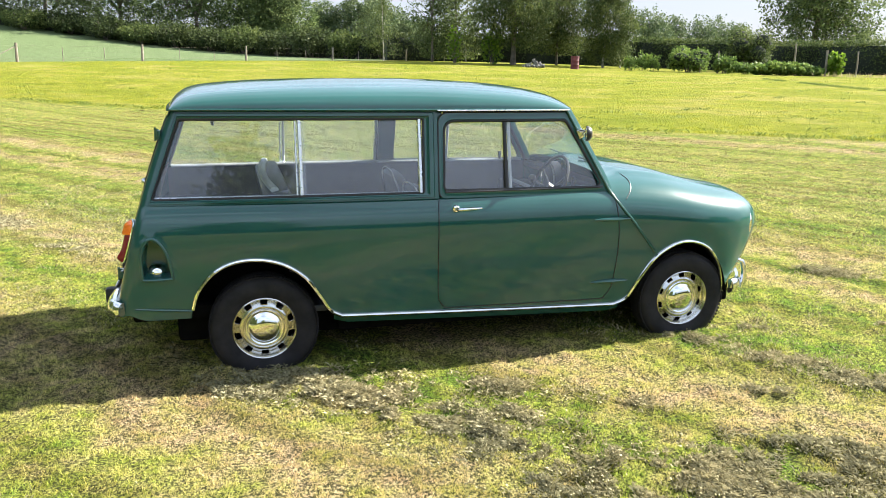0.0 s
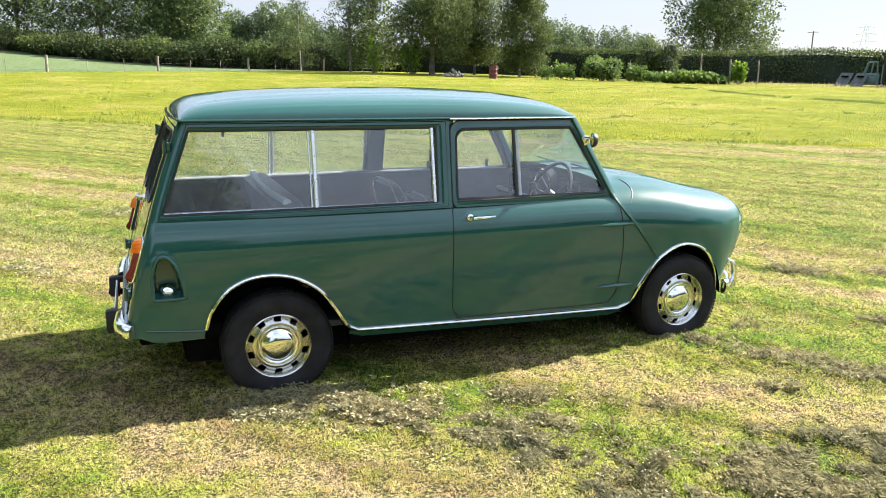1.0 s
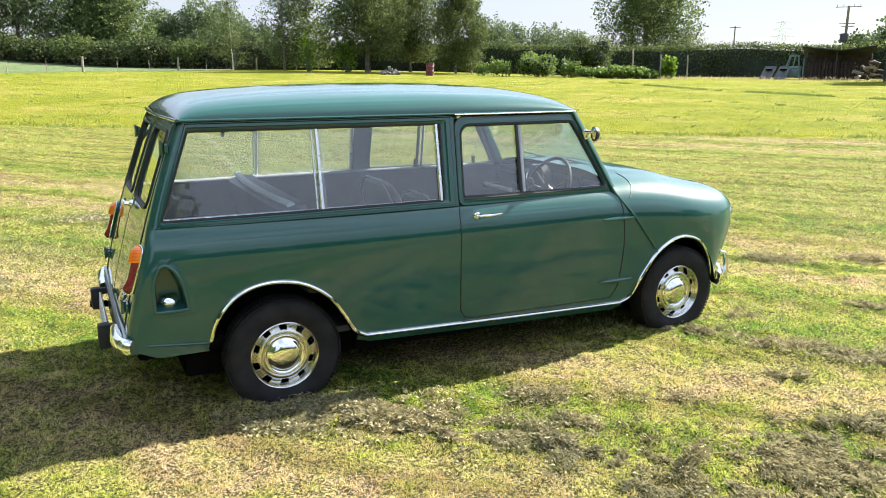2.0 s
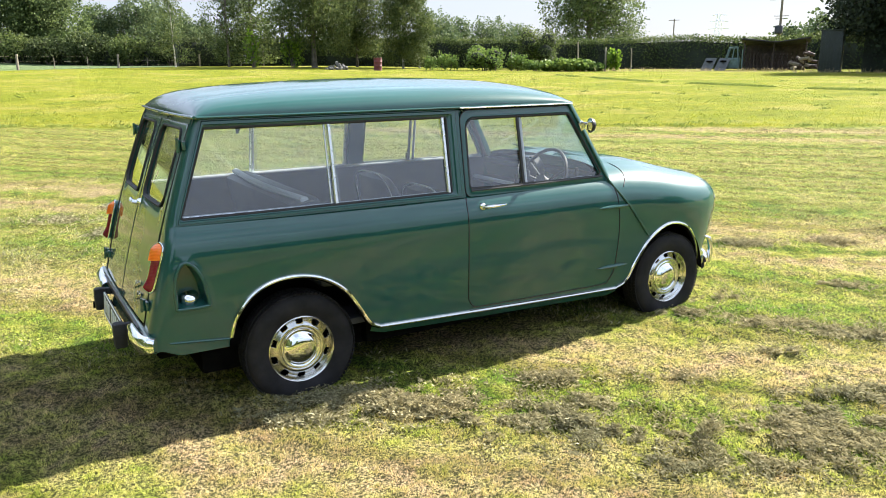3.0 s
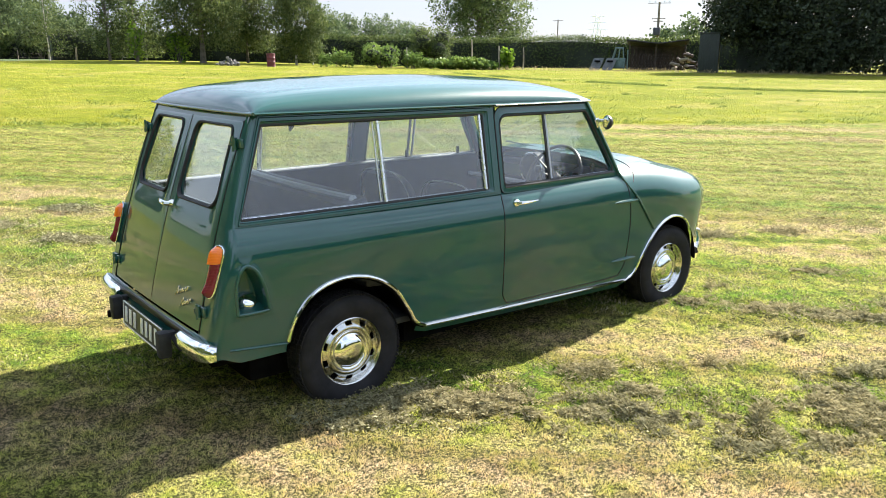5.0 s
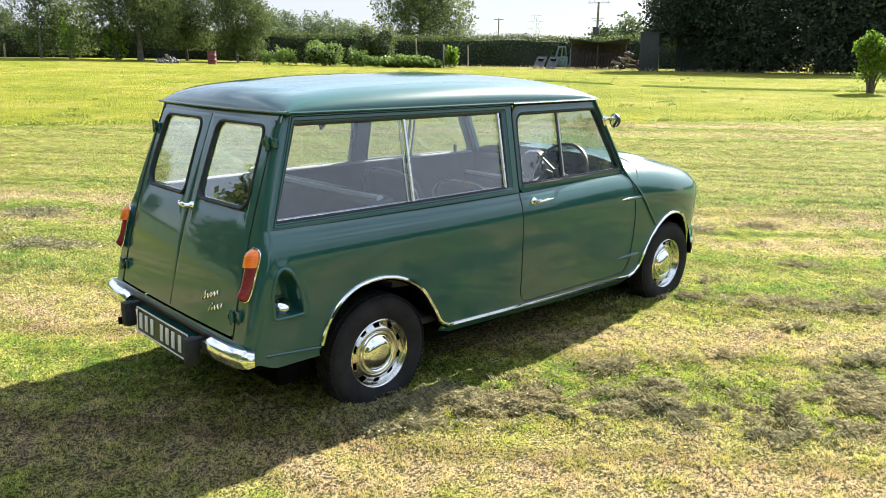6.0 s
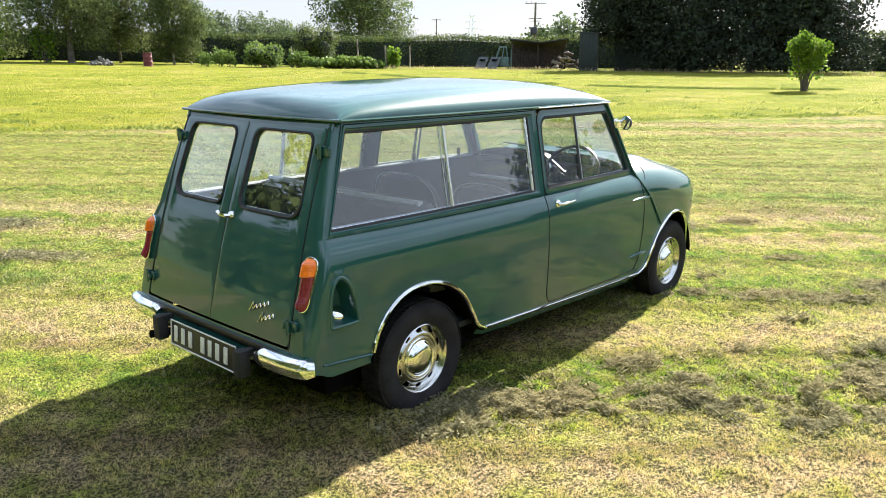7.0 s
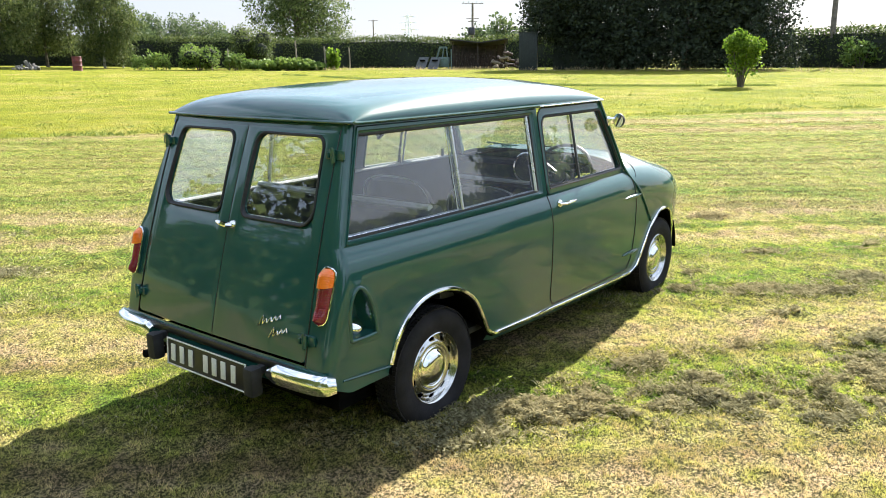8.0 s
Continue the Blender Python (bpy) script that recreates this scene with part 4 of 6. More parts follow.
            sec = ((-0.030, -0.018), (-0.033, 0.0), (-0.026, 0.014), (-0.008, 0.020), (0.012, 0.017), (0.026, 0.009), (0.033, -0.006), (0.030, -0.020))
            rows.append([p + Vector((0, 0, h * k)) + o * q for h, q in sec])
        b = part("bumper", M().loft(rows, (True, True)), CHROME, car, "chrome quarter bumper blade")
    # valance seam, plate, overriders
    part("rear_valance", M().tube([(-1.672, y, 0.352) for y in np.linspace(-0.60, 0.60, 16)], 0.011, 8, flat=0.8), PAINT, car)
    bar = M()
    bar.box((-1.676, 0, 0.342), (0.03, 0.92, 0.028), None, 0.006)
    part("bumper_bar", bar, BLACK, car, "black centre bar between the bumpers")
    px = -1.722
    tilt = pose(0, 0, 0, 0, 4, 0)
    plate = part("number_plate", M().box((px, -0.015, 0.278), (0.006, 0.47, 0.104), tilt, 0.002), BLACK, car, "black number plate with pale bars and border")
    fr = M()
    for cy, cz, sy, sz in ((-0.015, 0.328, 0.47, 0.005), (-0.015, 0.228, 0.47, 0.005), (0.218, 0.278, 0.005, 0.104), (-0.248, 0.278, 0.005, 0.104)):
        fr.box((px - 0.0045 + (cz - 0.278) * 0.07, cy, cz), (0.004, sy, sz), tilt, 0.001)
    part("plate_border", fr, WHITE, plate, "pale border")
    for i, y in enumerate((0.180, 0.125, 0.070, -0.020, -0.072, -0.124, -0.182)):
        part("plate_bar", M().box((px - 0.005, y, 0.278), (0.004, 0.026, 0.066), tilt, 0.002), WHITE, plate)
    for y in (0.285, -0.300):
        o = M()
        o.box((-1.735, y, 0.285), (0.050, 0.052, 0.105), None, 0.014)
        o.box((-1.70, y, 0.318), (0.06, 0.03, 0.03), None, 0.006)
        part("overrider", o, RUBBER, car, "black rubber overrider")
    part("exhaust_pipe", M().tube([(-1.60, 0.30, 0.24), (-1.70, 0.315, 0.245), (-1.765, 0.32, 0.25)], 0.016, 12), UNDER, car)
    # low seam behind the rear wheel
    for s in (-1, 1):
        part("lower_seam", M().tube([(x, s * (side_y(x, 0.3) + 0.003), lerp_table(x, (-1.62, -1.37), (0.318, 0.296))) for x in np.linspace(-1.60, -1.372, 10)], 0.0045, 6), PAINT, car)


build_tail()


def wheel(x, y, s, rise=0.18):
    """One wheel: tyre, slotted steel disc and chrome cap."""
    hub = new("wheel")
    hub.parent = car
    hub.location = (x, 0, rise)
    f = y  # outer face of the cap
    mid = f - 0.052
    prof = [(0.140, 0.040), (0.143, 0.052), (0.160, 0.060), (0.185, 0.066), (0.205, 0.066), (0.222, 0.060), (0.232, 0.050), (0.2375, 0.038), (0.240, 0.022), (0.2405, 0.0)]
    prof = [(r, mid + d) for r, d in prof] + [(r, mid - d) for r, d in prof[-2::-1]]
    part("tyre", M().lathe(prof, (0, 0, 0), "y", 64, s), TYRE, hub)
    tr = M()
    n = 84
    for k in range(n):
        a = k * math.tau / n
        for d in (-0.040, -0.013, 0.013, 0.040):
            r = 0.2415 if abs(d) < 0.03 else 0.239
            a2 = a + (0.018 if abs(d) < 0.03 else 0)
            tr.box((r * math.cos(a2), s * (mid + d), r * math.sin(a2)), (0.006, 0.020, 0.0125), pose(0, 0, 0, 0, -math.degrees(a2), 0), 0)
    part("tread", tr, TYRE, hub, recalc=False)
    # disc with ten slots
    rim = M()
    NA, slots = 320, 10
    radii = [(0.084, -0.018), (0.092, -0.012), (0.099, -0.011), (0.105, -0.014), (0.111, -0.018), (0.1175, -0.022), (0.1225, -0.025), (0.1275, -0.021), (0.132, -0.010), (0.1365, 0.000), (0.141, 0.004), (0.1445, 0.001), (0.145, -0.006)]
    rows = [[(r * math.cos(k * math.tau / NA), s * (f + d), r * math.sin(k * math.tau / NA)) for k in range(NA)] for r, d in radii]
    rim.v = [p for row in rows for p in row]
    for i in range(len(radii) - 1):
        for k in range(NA):
            ph = (k % (NA // slots)) / (NA // slots)
            if i in (4, 5) and abs(ph + 0.03 - 0.5) < 0.21:
                continue
            a, b = i * NA + k, i * NA + (k + 1) % NA
            rim.f.append((a, b, b + NA, a + NA))
    part("rim", rim, STEEL, hub, "silver slotted steel rim", thick=0.003)
    part("rim_back", M().lathe([(0.0, f - 0.055), (0.13, f - 0.055), (0.142, f - 0.02), (0.142, f - 0.09)], (0, 0, 0), "y", 40, s), UNDER, hub)
    cap = [(0.0, f + 0.012), (0.020, f + 0.0112), (0.038, f + 0.0085), (0.052, f + 0.004), (0.063, f - 0.003), (0.069, f - 0.010), (0.073, f - 0.0125), (0.078, f - 0.009), (0.084, f - 0.0085), (0.088, f - 0.012), (0.090, f - 0.02)]
    part("hub_cap", M().lathe(cap, (0, 0, 0), "y", 48, s), CHROME, hub, "domed chrome hub cap")


for s in (-1, 1):
    wheel(1.042, 0.600, s, 0.187)
    wheel(-1.07, 0.575, s)


def build_under():
    m = M()
    m.box((0.0, 0, 0.155), (2.9, 0.84, 0.13), None, 0.02)
    m.box((-1.46, 0, 0.255), (0.34, 1.00, 0.07), None, 0.02)
    m.box((-0.03, 0, 0.165), (1.40, 0.94, 0.13), None, 0.03)
    part("floor_pan", m, UNDER, car)
    for s in (-1, 1):
        for c, r, path in ((-1.07, 0.30, REAR_ARCH), (1.0, 0.30, FRONT_ARCH)):
            pts = [(p.x, p.y) for p in path if p.y > 0.20]
            rows = [[(x + (c - x) * k2, s * y, z + dz) for x, z in pts] for y, k2, dz in ((side_y(c, 0.45) - 0.006, 0, 0.004), (0.50, 0, 0.03), (0.36, 0.0, 0.03), (0.36, 0.9, -0.2))]
            part("wheel_housing", M().grid(rows), UNDER, car)
    # filler cap in its recess
    ring = []
    for q in (0.0, 0.12, 0.3, 0.5, 0.7, 0.84, 0.93, 0.98, 1.0):
        ring.append((recess_half(q), 0.446 + 0.176 * q))
    ring = [(-1.503 - 0.10 * (z - 0.455) + w, z) for w, z in ring] + [(-1.503 - 0.10 * (z - 0.455) - w, z) for w, z in ring[-2::-1]]
    ring += [(-1.53, 0.4435), (-1.503, 0.4430), (-1.476, 0.4435)]
    lip = spline([(x, -side_y(x, z) - 0.002, z) for x, z in ring] + [(ring[0][0], -side_y(*ring[0]) - 0.002, ring[0][1])], 5)
    part("recess_lip", M().tube(lip[:-1], 0.0075, 10, True), PAINT, car)
    y = side_y(-1.5, 0.50) - 0.040
    cap = M().lathe([(0.0, 0.013), (0.014, 0.012), (0.025, 0.009), (0.032, 0.004), (0.034, -0.001), (0.034, -0.03)], (0, 0, 0), "y", 28, -1)
    turn = pose(-1.507, -y, 0.484, 0, 0, 0) @ pose(0, 0, 0, -50, 0, 0)
    cap.v = [tuple(turn @ Vector(p)) for p in cap.v]
    part("filler_cap", cap, CHROME, car, "chrome fuel filler cap in a moulded recess")


build_under()


def cushion(m, c, s, tilt=0.0, bev=0.035):
    m.box(c, s, pose(0, 0, 0, 0, tilt, 0), bev)
    return m


def build_cabin():
    # inner trim and floors
    for s in (-1, 1):
        rows = [[(x, s * (min(side_y(x, z), upper_y(x, 0.77)) - 0.028), max(z, z_low(x) + 0.05)) for x in np.linspace(-1.52, 0.58, 40)] for z in (0.24, 0.4, 0.55, 0.70, 0.772)]
        part("side_trim", M().grid(rows), TRIM, car, "dark vinyl side trim")
        rail = [(x, s * (upper_y(x, 0.775) - 0.030), 0.776) for x in np.linspace(-1.50, 0.56, 20)]
        part("waist_rail", M().tube(rail, 0.008, 6), PALE, car, "pale painted waist rail")
    part("load_floor", M().box((-1.28, 0, 0.50), (0.56, 1.06, 0.03), None, 0.008), TRIM, car, "dark load floor")
    part("cabin_floor", M().box((-0.2, 0, 0.25), (1.7, 1.10, 0.03), None, 0.008), TRIM, car)
    part("tail_trim", M().grid([[(x_rear(z, y) + 0.04, y, z) for y in np.linspace(-0.48, 0.48, 8)] for z in (0.40, 0.55, 0.70, 0.81)]), TRIM, car)
    # rear bench with a pale top edge
    bench = part("rear_seat", cushion(M(), (-0.955, 0, 0.62), (0.13, 1.04, 0.36), -14), SEAT, car, "dark blue-grey rear bench seat")
    cushion_m = cushion(M(), (-0.72, 0, 0.46), (0.46, 1.02, 0.14), 4)
    part("seat_cushion", cushion_m, SEAT, bench)
    part("top_edge", M().tube([(-1.030 + 0.03 * (y / 0.5) ** 2, y, 0.800 + 0.006 * y) for y in np.linspace(-0.50, 0.50, 12)], 0.020, 8, flat=0.7), PALE, bench, "pale top edge of the bench")
    # front seats
    for y in (-0.285, 0.285):
        seat = M()
        loops = []
        for z, w, x, t in ((0.42, 0.23, -0.22, 0.05), (0.50, 0.232, -0.235, 0.06), (0.62, 0.225, -0.265, 0.06), (0.70, 0.205, -0.290, 0.05), (0.745, 0.16, -0.305, 0.04), (0.765, 0.08, -0.312, 0.02)):
            loops.append([(x + t * math.sin(a), y + w * (abs(math.cos(a)) ** 0.5) * (1 if math.cos(a) > 0 else -1), z) for a in [k * math.tau / 20 for k in range(20)]])
        seat.loft(loops, (True, True))
        st = part("front_seat", seat, SEAT, car, "dark blue-grey vinyl front seat with pale piping")
        part("seat_cushion", cushion(M(), (0.02, y, 0.40), (0.46, 0.44, 0.12), 5), SEAT, st)
        pts = [(x, y + w * sg, z) for sg, seq in ((-1, ((0.46, 0.236, -0.262), (0.62, 0.230, -0.300), (0.70, 0.210, -0.322), (0.748, 0.162, -0.333), (0.770, 0.08, -0.330))),
                                                  (1, ((0.770, 0.08, -0.330), (0.748, 0.162, -0.333), (0.70, 0.210, -0.322), (0.62, 0.230, -0.300), (0.46, 0.236, -0.262)))) for z, w, x in seq]
        part("piping", M().tube(spline(pts, 3), 0.004, 6), PIPING, st, "pale seat piping")
        part("seat_frame", M().tube([(-0.10, y - 0.2, 0.27), (-0.24, y - 0.2, 0.36), (-0.24, y + 0.2, 0.36), (-0.10, y + 0.2, 0.27)], 0.012, 8), CHROME, st)
    # dashboard, binnacle, shelf
    dash = M()
    dash.box((0.62, 0, 0.755), (0.10, 1.06, 0.035), None, 0.015)
    dash.box((0.56, 0, 0.645), (0.16, 1.04, 0.025), None, 0.008)
    dd = part("dashboard", dash, TRIM, car, "dark dashboard and parcel shelf")
    part("shelf_edge", M().tube([(0.485, y, 0.66) for y in np.linspace(-0.5, 0.5, 10)], 0.012, 8), PALE, dd, "pale shelf edge")
    part("instrument", M().lathe([(0.0, 0.05), (0.075, 0.05), (0.088, 0.045), (0.092, 0.0)], (0.57, 0, 0.74), "x", 28, -1), BLACK, dd)
    part("instrument_ring", M().lathe([(0.078, 0.054), (0.086, 0.058), (0.092, 0.05)], (0.57, 0, 0.74), "x", 28, -1), CHROME, dd)
    # steering wheel
    tilt = pose(0.385, -0.30, 0.735, 0, 26, 0)
    ring = [tuple(tilt @ Vector((0, 0.178 * math.cos(k * math.tau / 40), 0.178 * math.sin(k * math.tau / 40)))) for k in range(40)]
    wh = part("steering_wheel", M().tube(ring, 0.0095, 8, True), BLACK, car, "thin-rimmed black steering wheel")
    for a in (30, 150, 270):
        sp = M().tube([tuple(tilt @ Vector((0.02, 0.04 * math.cos(radians(a)), 0.04 * math.sin(radians(a))))), tuple(tilt @ Vector((0, 0.18 * math.cos(radians(a)), 0.18 * math.sin(radians(a)))))], 0.007, 6)
        part("spoke", sp, BLACK, wh)
    part("column", M().tube([tuple(tilt @ Vector((-0.012, 0, 0))), tuple(tilt @ Vector((0.02, 0, 0))), tuple(tilt @ Vector((0.40, 0, 0)))], [0.036, 0.03, 0.022], 12), BLACK, wh)
    st = M().tube([(0.45, -0.30, 0.70), (0.37, -0.27, 0.745), (0.335, -0.25, 0.765)], [0.005, 0.006, 0.004], 8)
    st.lathe([(0.0, 0.024), (0.014, 0.020), (0.021, 0.008), (0.021, -0.006), (0.010, -0.020), (0.0, -0.022)], (0.325, -0.245, 0.775), "z", 16)
    part("stalk", st, BLACK, wh, "dark stalk with a round knob")
    gl = M().tube([(0.30, 0.0, 0.28), (0.22, 0.0, 0.50), (0.16, 0.0, 0.62)], 0.008, 8)
    gl.lathe([(0, 0.022), (0.016, 0.016), (0.022, 0), (0.014, -0.018), (0.006, -0.022)], (0.155, 0, 0.635), "z", 14)
    part("gear_lever", gl, BLACK, car)
    # window catches on the far panes
    for s in (-1, 1):
        for x in (0.04, 0.42):
            part("window_catch", M().box((x, s * (upper_y(x, 0.80) - 0.032), 0.806), (0.016, 0.016, 0.045), None, 0.004), BLACK, car)
        part("coat_hook", M().tube([(-1.25, s * 0.49, 1.100), (-1.25, s * 0.47, 1.085), (-1.25, s * 0.465, 1.10)], 0.007, 6), BLACK, car)


def build_screen():
    def at(f, g):
        """f across, g up the windscreen."""
        a = 2 * f - 1
        top = (0.392 + 0.105 * (1 - a * a), a * 0.475, 1.130 + 0.012 * (1 - a * a))
        low = (0.600 + 0.115 * (1 - a * a), a * 0.555, 0.765 + 0.065 * (1 - a * a))
        return tuple(low[i] + (top[i] - low[i]) * g for i in range(3))
    part("windscreen", M().grid([[at(f, g) for f in np.linspace(0, 1, 20)] for g in np.linspace(0, 1, 8)]), GLASS, car, "curved windscreen glass").visible_shadow = False
    loop = [at(f, 0) for f in np.linspace(0, 1, 20)] + [at(1, g) for g in np.linspace(0.05, 0.95, 8)] + [at(f, 1) for f in np.linspace(1, 0, 20)] + [at(0, g) for g in np.linspace(0.95, 0.05, 8)]
    part("screen_rubber", M().tube(loop, 0.013, 8, True), RUBBER, car, "black windscreen rubber")
    part("interior_mirror", M().box((0.43, 0.0, 1.085), (0.012, 0.16, 0.045), pose(0, 0, 0, 0, 8, 0), 0.005), BLACK, car)
    for y in (-0.30, 0.10):
        w = M().tube([(0.735, y, 0.820), (0.725, y + 0.02, 0.832), (0.712, y + 0.20, 0.842)], 0.004, 6)
        w.tube([(0.716, y + 0.06, 0.838), (0.700, y + 0.30, 0.852)], 0.005, 6)
        w.lathe([(0.0, 0.02), (0.012, 0.018), (0.014, 0.0)], (0.738, y, 0.815), "z", 12)
        part("wiper", w, BLACK, car)
    # scuttle edge of the bonnet
    for s in (-1, 1):
        line = []
        for x, y in ((0.700, 0.30), (0.725, 0.42), (0.735, 0.49), (0.730, 0.54), (0.712, 0.575), (0.68, 0.602)):
            n = lerp_table(x, (0.5, 0.9, 1.4), (4.2, 3.8, 3.4))
            z = 0.5 + (bonnet_top(x) - 0.5) * max(0.0, 1 - (y / half_width(x)) ** n) ** (1 / n)
            line.append((x, s * y, z + 0.0008))
        part("bonnet_gap", M().tube(spline(line, 4), 0.0022, 5), BLACK, car, "dark shut line at the bonnet corner")
        # wing mirror on the pillar
        mir = M().tube([(0.440, s * 0.535, 1.045), (0.446, s * 0.553, 1.048), (0.452, s * 0.572, 1.048)], [0.010, 0.007, 0.007], 8)
        mir.box((0.443, s * 0.537, 1.035), (0.03, 0.012, 0.045), pose(0, 0, 0, 0, -25, 0), 0.004)
        wm = part("door_mirror", mir, CHROME, car, "small round chrome mirror on the windscreen pillar")
        turn = pose(0.456, s * 0.592, 1.040, 0, 0, s * 18)
        head = M().lathe([(0.0, 0.022), (0.016, 0.020), (0.029, 0.013), (0.035, 0.002), (0.036, -0.006), (0.034, -0.008)], (0, 0, 0), "x", 28, 1)
        head.v = [tuple(turn @ Vector(p)) for p in head.v]
        part("mirror_head", head, BLACK, wm, "dark rounded mirror back")
        gls = M().lathe([(0.0, -0.006), (0.034, -0.006)], (0, 0, 0), "x", 28, 1)
        gls.v = [tuple(turn @ Vector(p)) for p in gls.v]
        part("mirror_glass", gls, CHROME, wm, "mirror glass")
        # headlamps and front bumper ends
        hl = M().lathe([(0.0, 0.045), (0.05, 0.038), (0.078, 0.018), (0.085, 0.0)], (1.462, s * 0.440, 0.548), "x", 32)
        lamp = part("headlamp", hl, GLASS, car, "round headlamp in a chrome ring")
        part("reflector", M().lathe([(0.0, -0.04), (0.06, -0.02), (0.08, 0.0)], (1.462, s * 0.440, 0.548), "x", 32), STEEL, lamp)
        part("lamp_ring", M().lathe([(0.082, 0.006), (0.090, 0.010), (0.097, 0.002), (0.100, -0.035)], (1.462, s * 0.440, 0.548), "x", 32), CHROME, lamp)
    path = spline([(1.335, -0.585, 0.228), (1.39, -0.555, 0.228), (1.46, -0.47, 0.228), (1.53, -0.33, 0.228), (1.57, -0.12, 0.228), (1.57, 0.12, 0.228), (1.53, 0.33, 0.228), (1.46, 0.47, 0.228), (1.39, 0.555, 0.228), (1.335, 0.585, 0.228)], 6)
    rows = []
    for i, p in enumerate(path):
        d = (path[min(i + 1, len(path) - 1)] - path[max(i - 1, 0)]).normalized()
        o = d.cross(Vector((0, 0, 1))).normalized()
        rows.append([p + Vector((0, 0, h)) + o * q for h, q in ((-0.036, -0.012), (-0.038, 0.002), (-0.026, 0.015), (0.0, 0.020), (0.026, 0.015), (0.038, 0.002), (0.036, -0.012))])
    fb = part("front_bumper", M().loft(rows, (True, True)), CHROME, car, "chrome front bumper")
    for s in (-1, 1):
        o = M().tube([(1.440, s * 0.53, 0.200), (1.456, s * 0.53, 0.24), (1.456, s * 0.53, 0.295), (1.436, s * 0.53, 0.345), (1.40, s * 0.51, 0.358), (1.37, s * 0.49, 0.35)], [0.015, 0.016, 0.015, 0.013, 0.012, 0.012], 10)
        part("overrider", o, CHROME, fb, "chrome overrider tube")
    part("grille", M().box((1.585, 0, 0.42), (0.03, 0.56, 0.16), None, 0.01), STEEL, car)


build_cabin()
build_screen()

# ---- hedges, trees and garden round the field ----
def quads(name, cen, size, material, parent, rng, droop=0.0, label=""):
    """Leaf clumps: one crooked quad each, joined."""
    n = len(cen)
    a = rng.normal(size=(n, 3))
    a /= np.linalg.norm(a, axis=1)[:, None]
    b = rng.normal(size=(n, 3))
    b -= (a * b).sum(1)[:, None] * a
    b /= np.linalg.norm(b, axis=1)[:, None]
    b[:, 2] -= droop
    s = (size * rng.uniform(0.5, 1.3, n))[:, None]
    v = np.stack([cen - a * s - b * s * 0.15, cen - b * s * 0.8, cen + a * s + b * s * 0.1, cen + b * s * 1.0], 1)
    me = bpy.data.meshes.new(name)
    me.vertices.add(n * 4)
    me.vertices.foreach_set("co", v.ravel())
    idx = np.arange(n * 4, dtype=np.int32)
    me.loops.add(n * 4)
    me.loops.foreach_set("vertex_index", idx)
    me.polygons.add(n)
    me.polygons.foreach_set("loop_start", np.arange(0, n * 4, 4, dtype=np.int32))
    me.update()
    me.materials.append(material)
    ob = new(name, me)
    if parent is not None:
        ob.parent = parent
    if label:
        ob["label"] = label
    return ob


def lobe_points(rng, lobes, n, solid=0.55):
    """Points in and near the skins of round lobes (centre, radii)."""
    vol = np.array([r[0] * r[1] * r[2] for _, r in lobes]) ** 0.7
    pick = rng.choice(len(lobes), n, p=vol / vol.sum())
    d = rng.normal(size=(n, 3))
    d /= np.linalg.norm(d, axis=1)[:, None]
    rad = solid + (1.06 - solid) * rng.random(n) ** 0.6
    c, r = np.array([l[0] for l in lobes])[pick], np.array([l[1] for l in lobes])[pick]
    bumps = 1 + 0.12 * np.sin(d[:, 0] * 9 + pick) * np.cos(d[:, 1] * 8 + d[:, 2] * 7)
    return c + d * r * (rad * bumps)[:, None]


def tree(x, y, height, spread, low, leaf, bark, label, leaves=4200, size=0.22, girth=0.2, seed=0, lobes=11, droop=0.0, lean=0.0, name="tree", solid=0.5, category="tree"):
    rng = np.random.default_rng(seed + 100)
    z0 = ground_z(x, y)
    top = new(name)
    top.location = (x, y, z0)
    tagged(top, label, category)
    hold = []
    for k in range(lobes):
        f = k / max(1, lobes - 1)
        zc = low + (height - low) * (0.06 + 0.80 * f)
        wide = spread * (1 - 0.75 * abs(2 * f - 0.75) ** 1.8 * (1 if f > 0.37 else 0.6))
        a = k * 2.4 + rng.uniform(-0.5, 0.5)
        off = wide * rng.uniform(0.30, 0.75)
        r = spread * rng.uniform(0.42, 0.62)
        hold.append(((off * math.cos(a) + lean * f, off * math.sin(a), zc), (r, r, min(r * rng.uniform(0.8, 1.2), (height - low) * 0.3))))
    m = M()
    fork = low + (height - low) * 0.35
    m.tube(spline([(0, 0, -0.2), (0.02 * height * rng.uniform(-1, 1), 0, low * 0.6), (lean * 0.3, 0.01 * height, fork), (lean * 0.8, 0, height * 0.86)], 5),
           [girth * (1.25 - 1.15 * i / 15) for i in range(16)], 8)
    for c, r in hold:
        b = Vector((lean * 0.3, 0, max(low * 0.75, fork * rng.uniform(0.55, 1.0))))
        e = Vector(c)
        q = b.lerp(e, 0.5) + Vector((0, 0, 0.08 * height))
        m.tube(spline([b, q, e], 4), [girth * 0.42 * (1 - 0.85 * i / 8) for i in range(9)], 6)
    part("trunk", m, bark, top, recalc=False)
    # twigs first, then a small cluster of leaves round each
    pts = np.repeat(lobe_points(rng, hold, leaves // 8, solid), 8, axis=0)
    pts = pts + rng.normal(size=pts.shape) * np.array([2.1, 2.1, 1.5]) * size
    pts = pts[pts[:, 2] > max(0.1, low * 0.6)]
    quads("crown", pts, size, leaf, top, rng, droop)
    return top


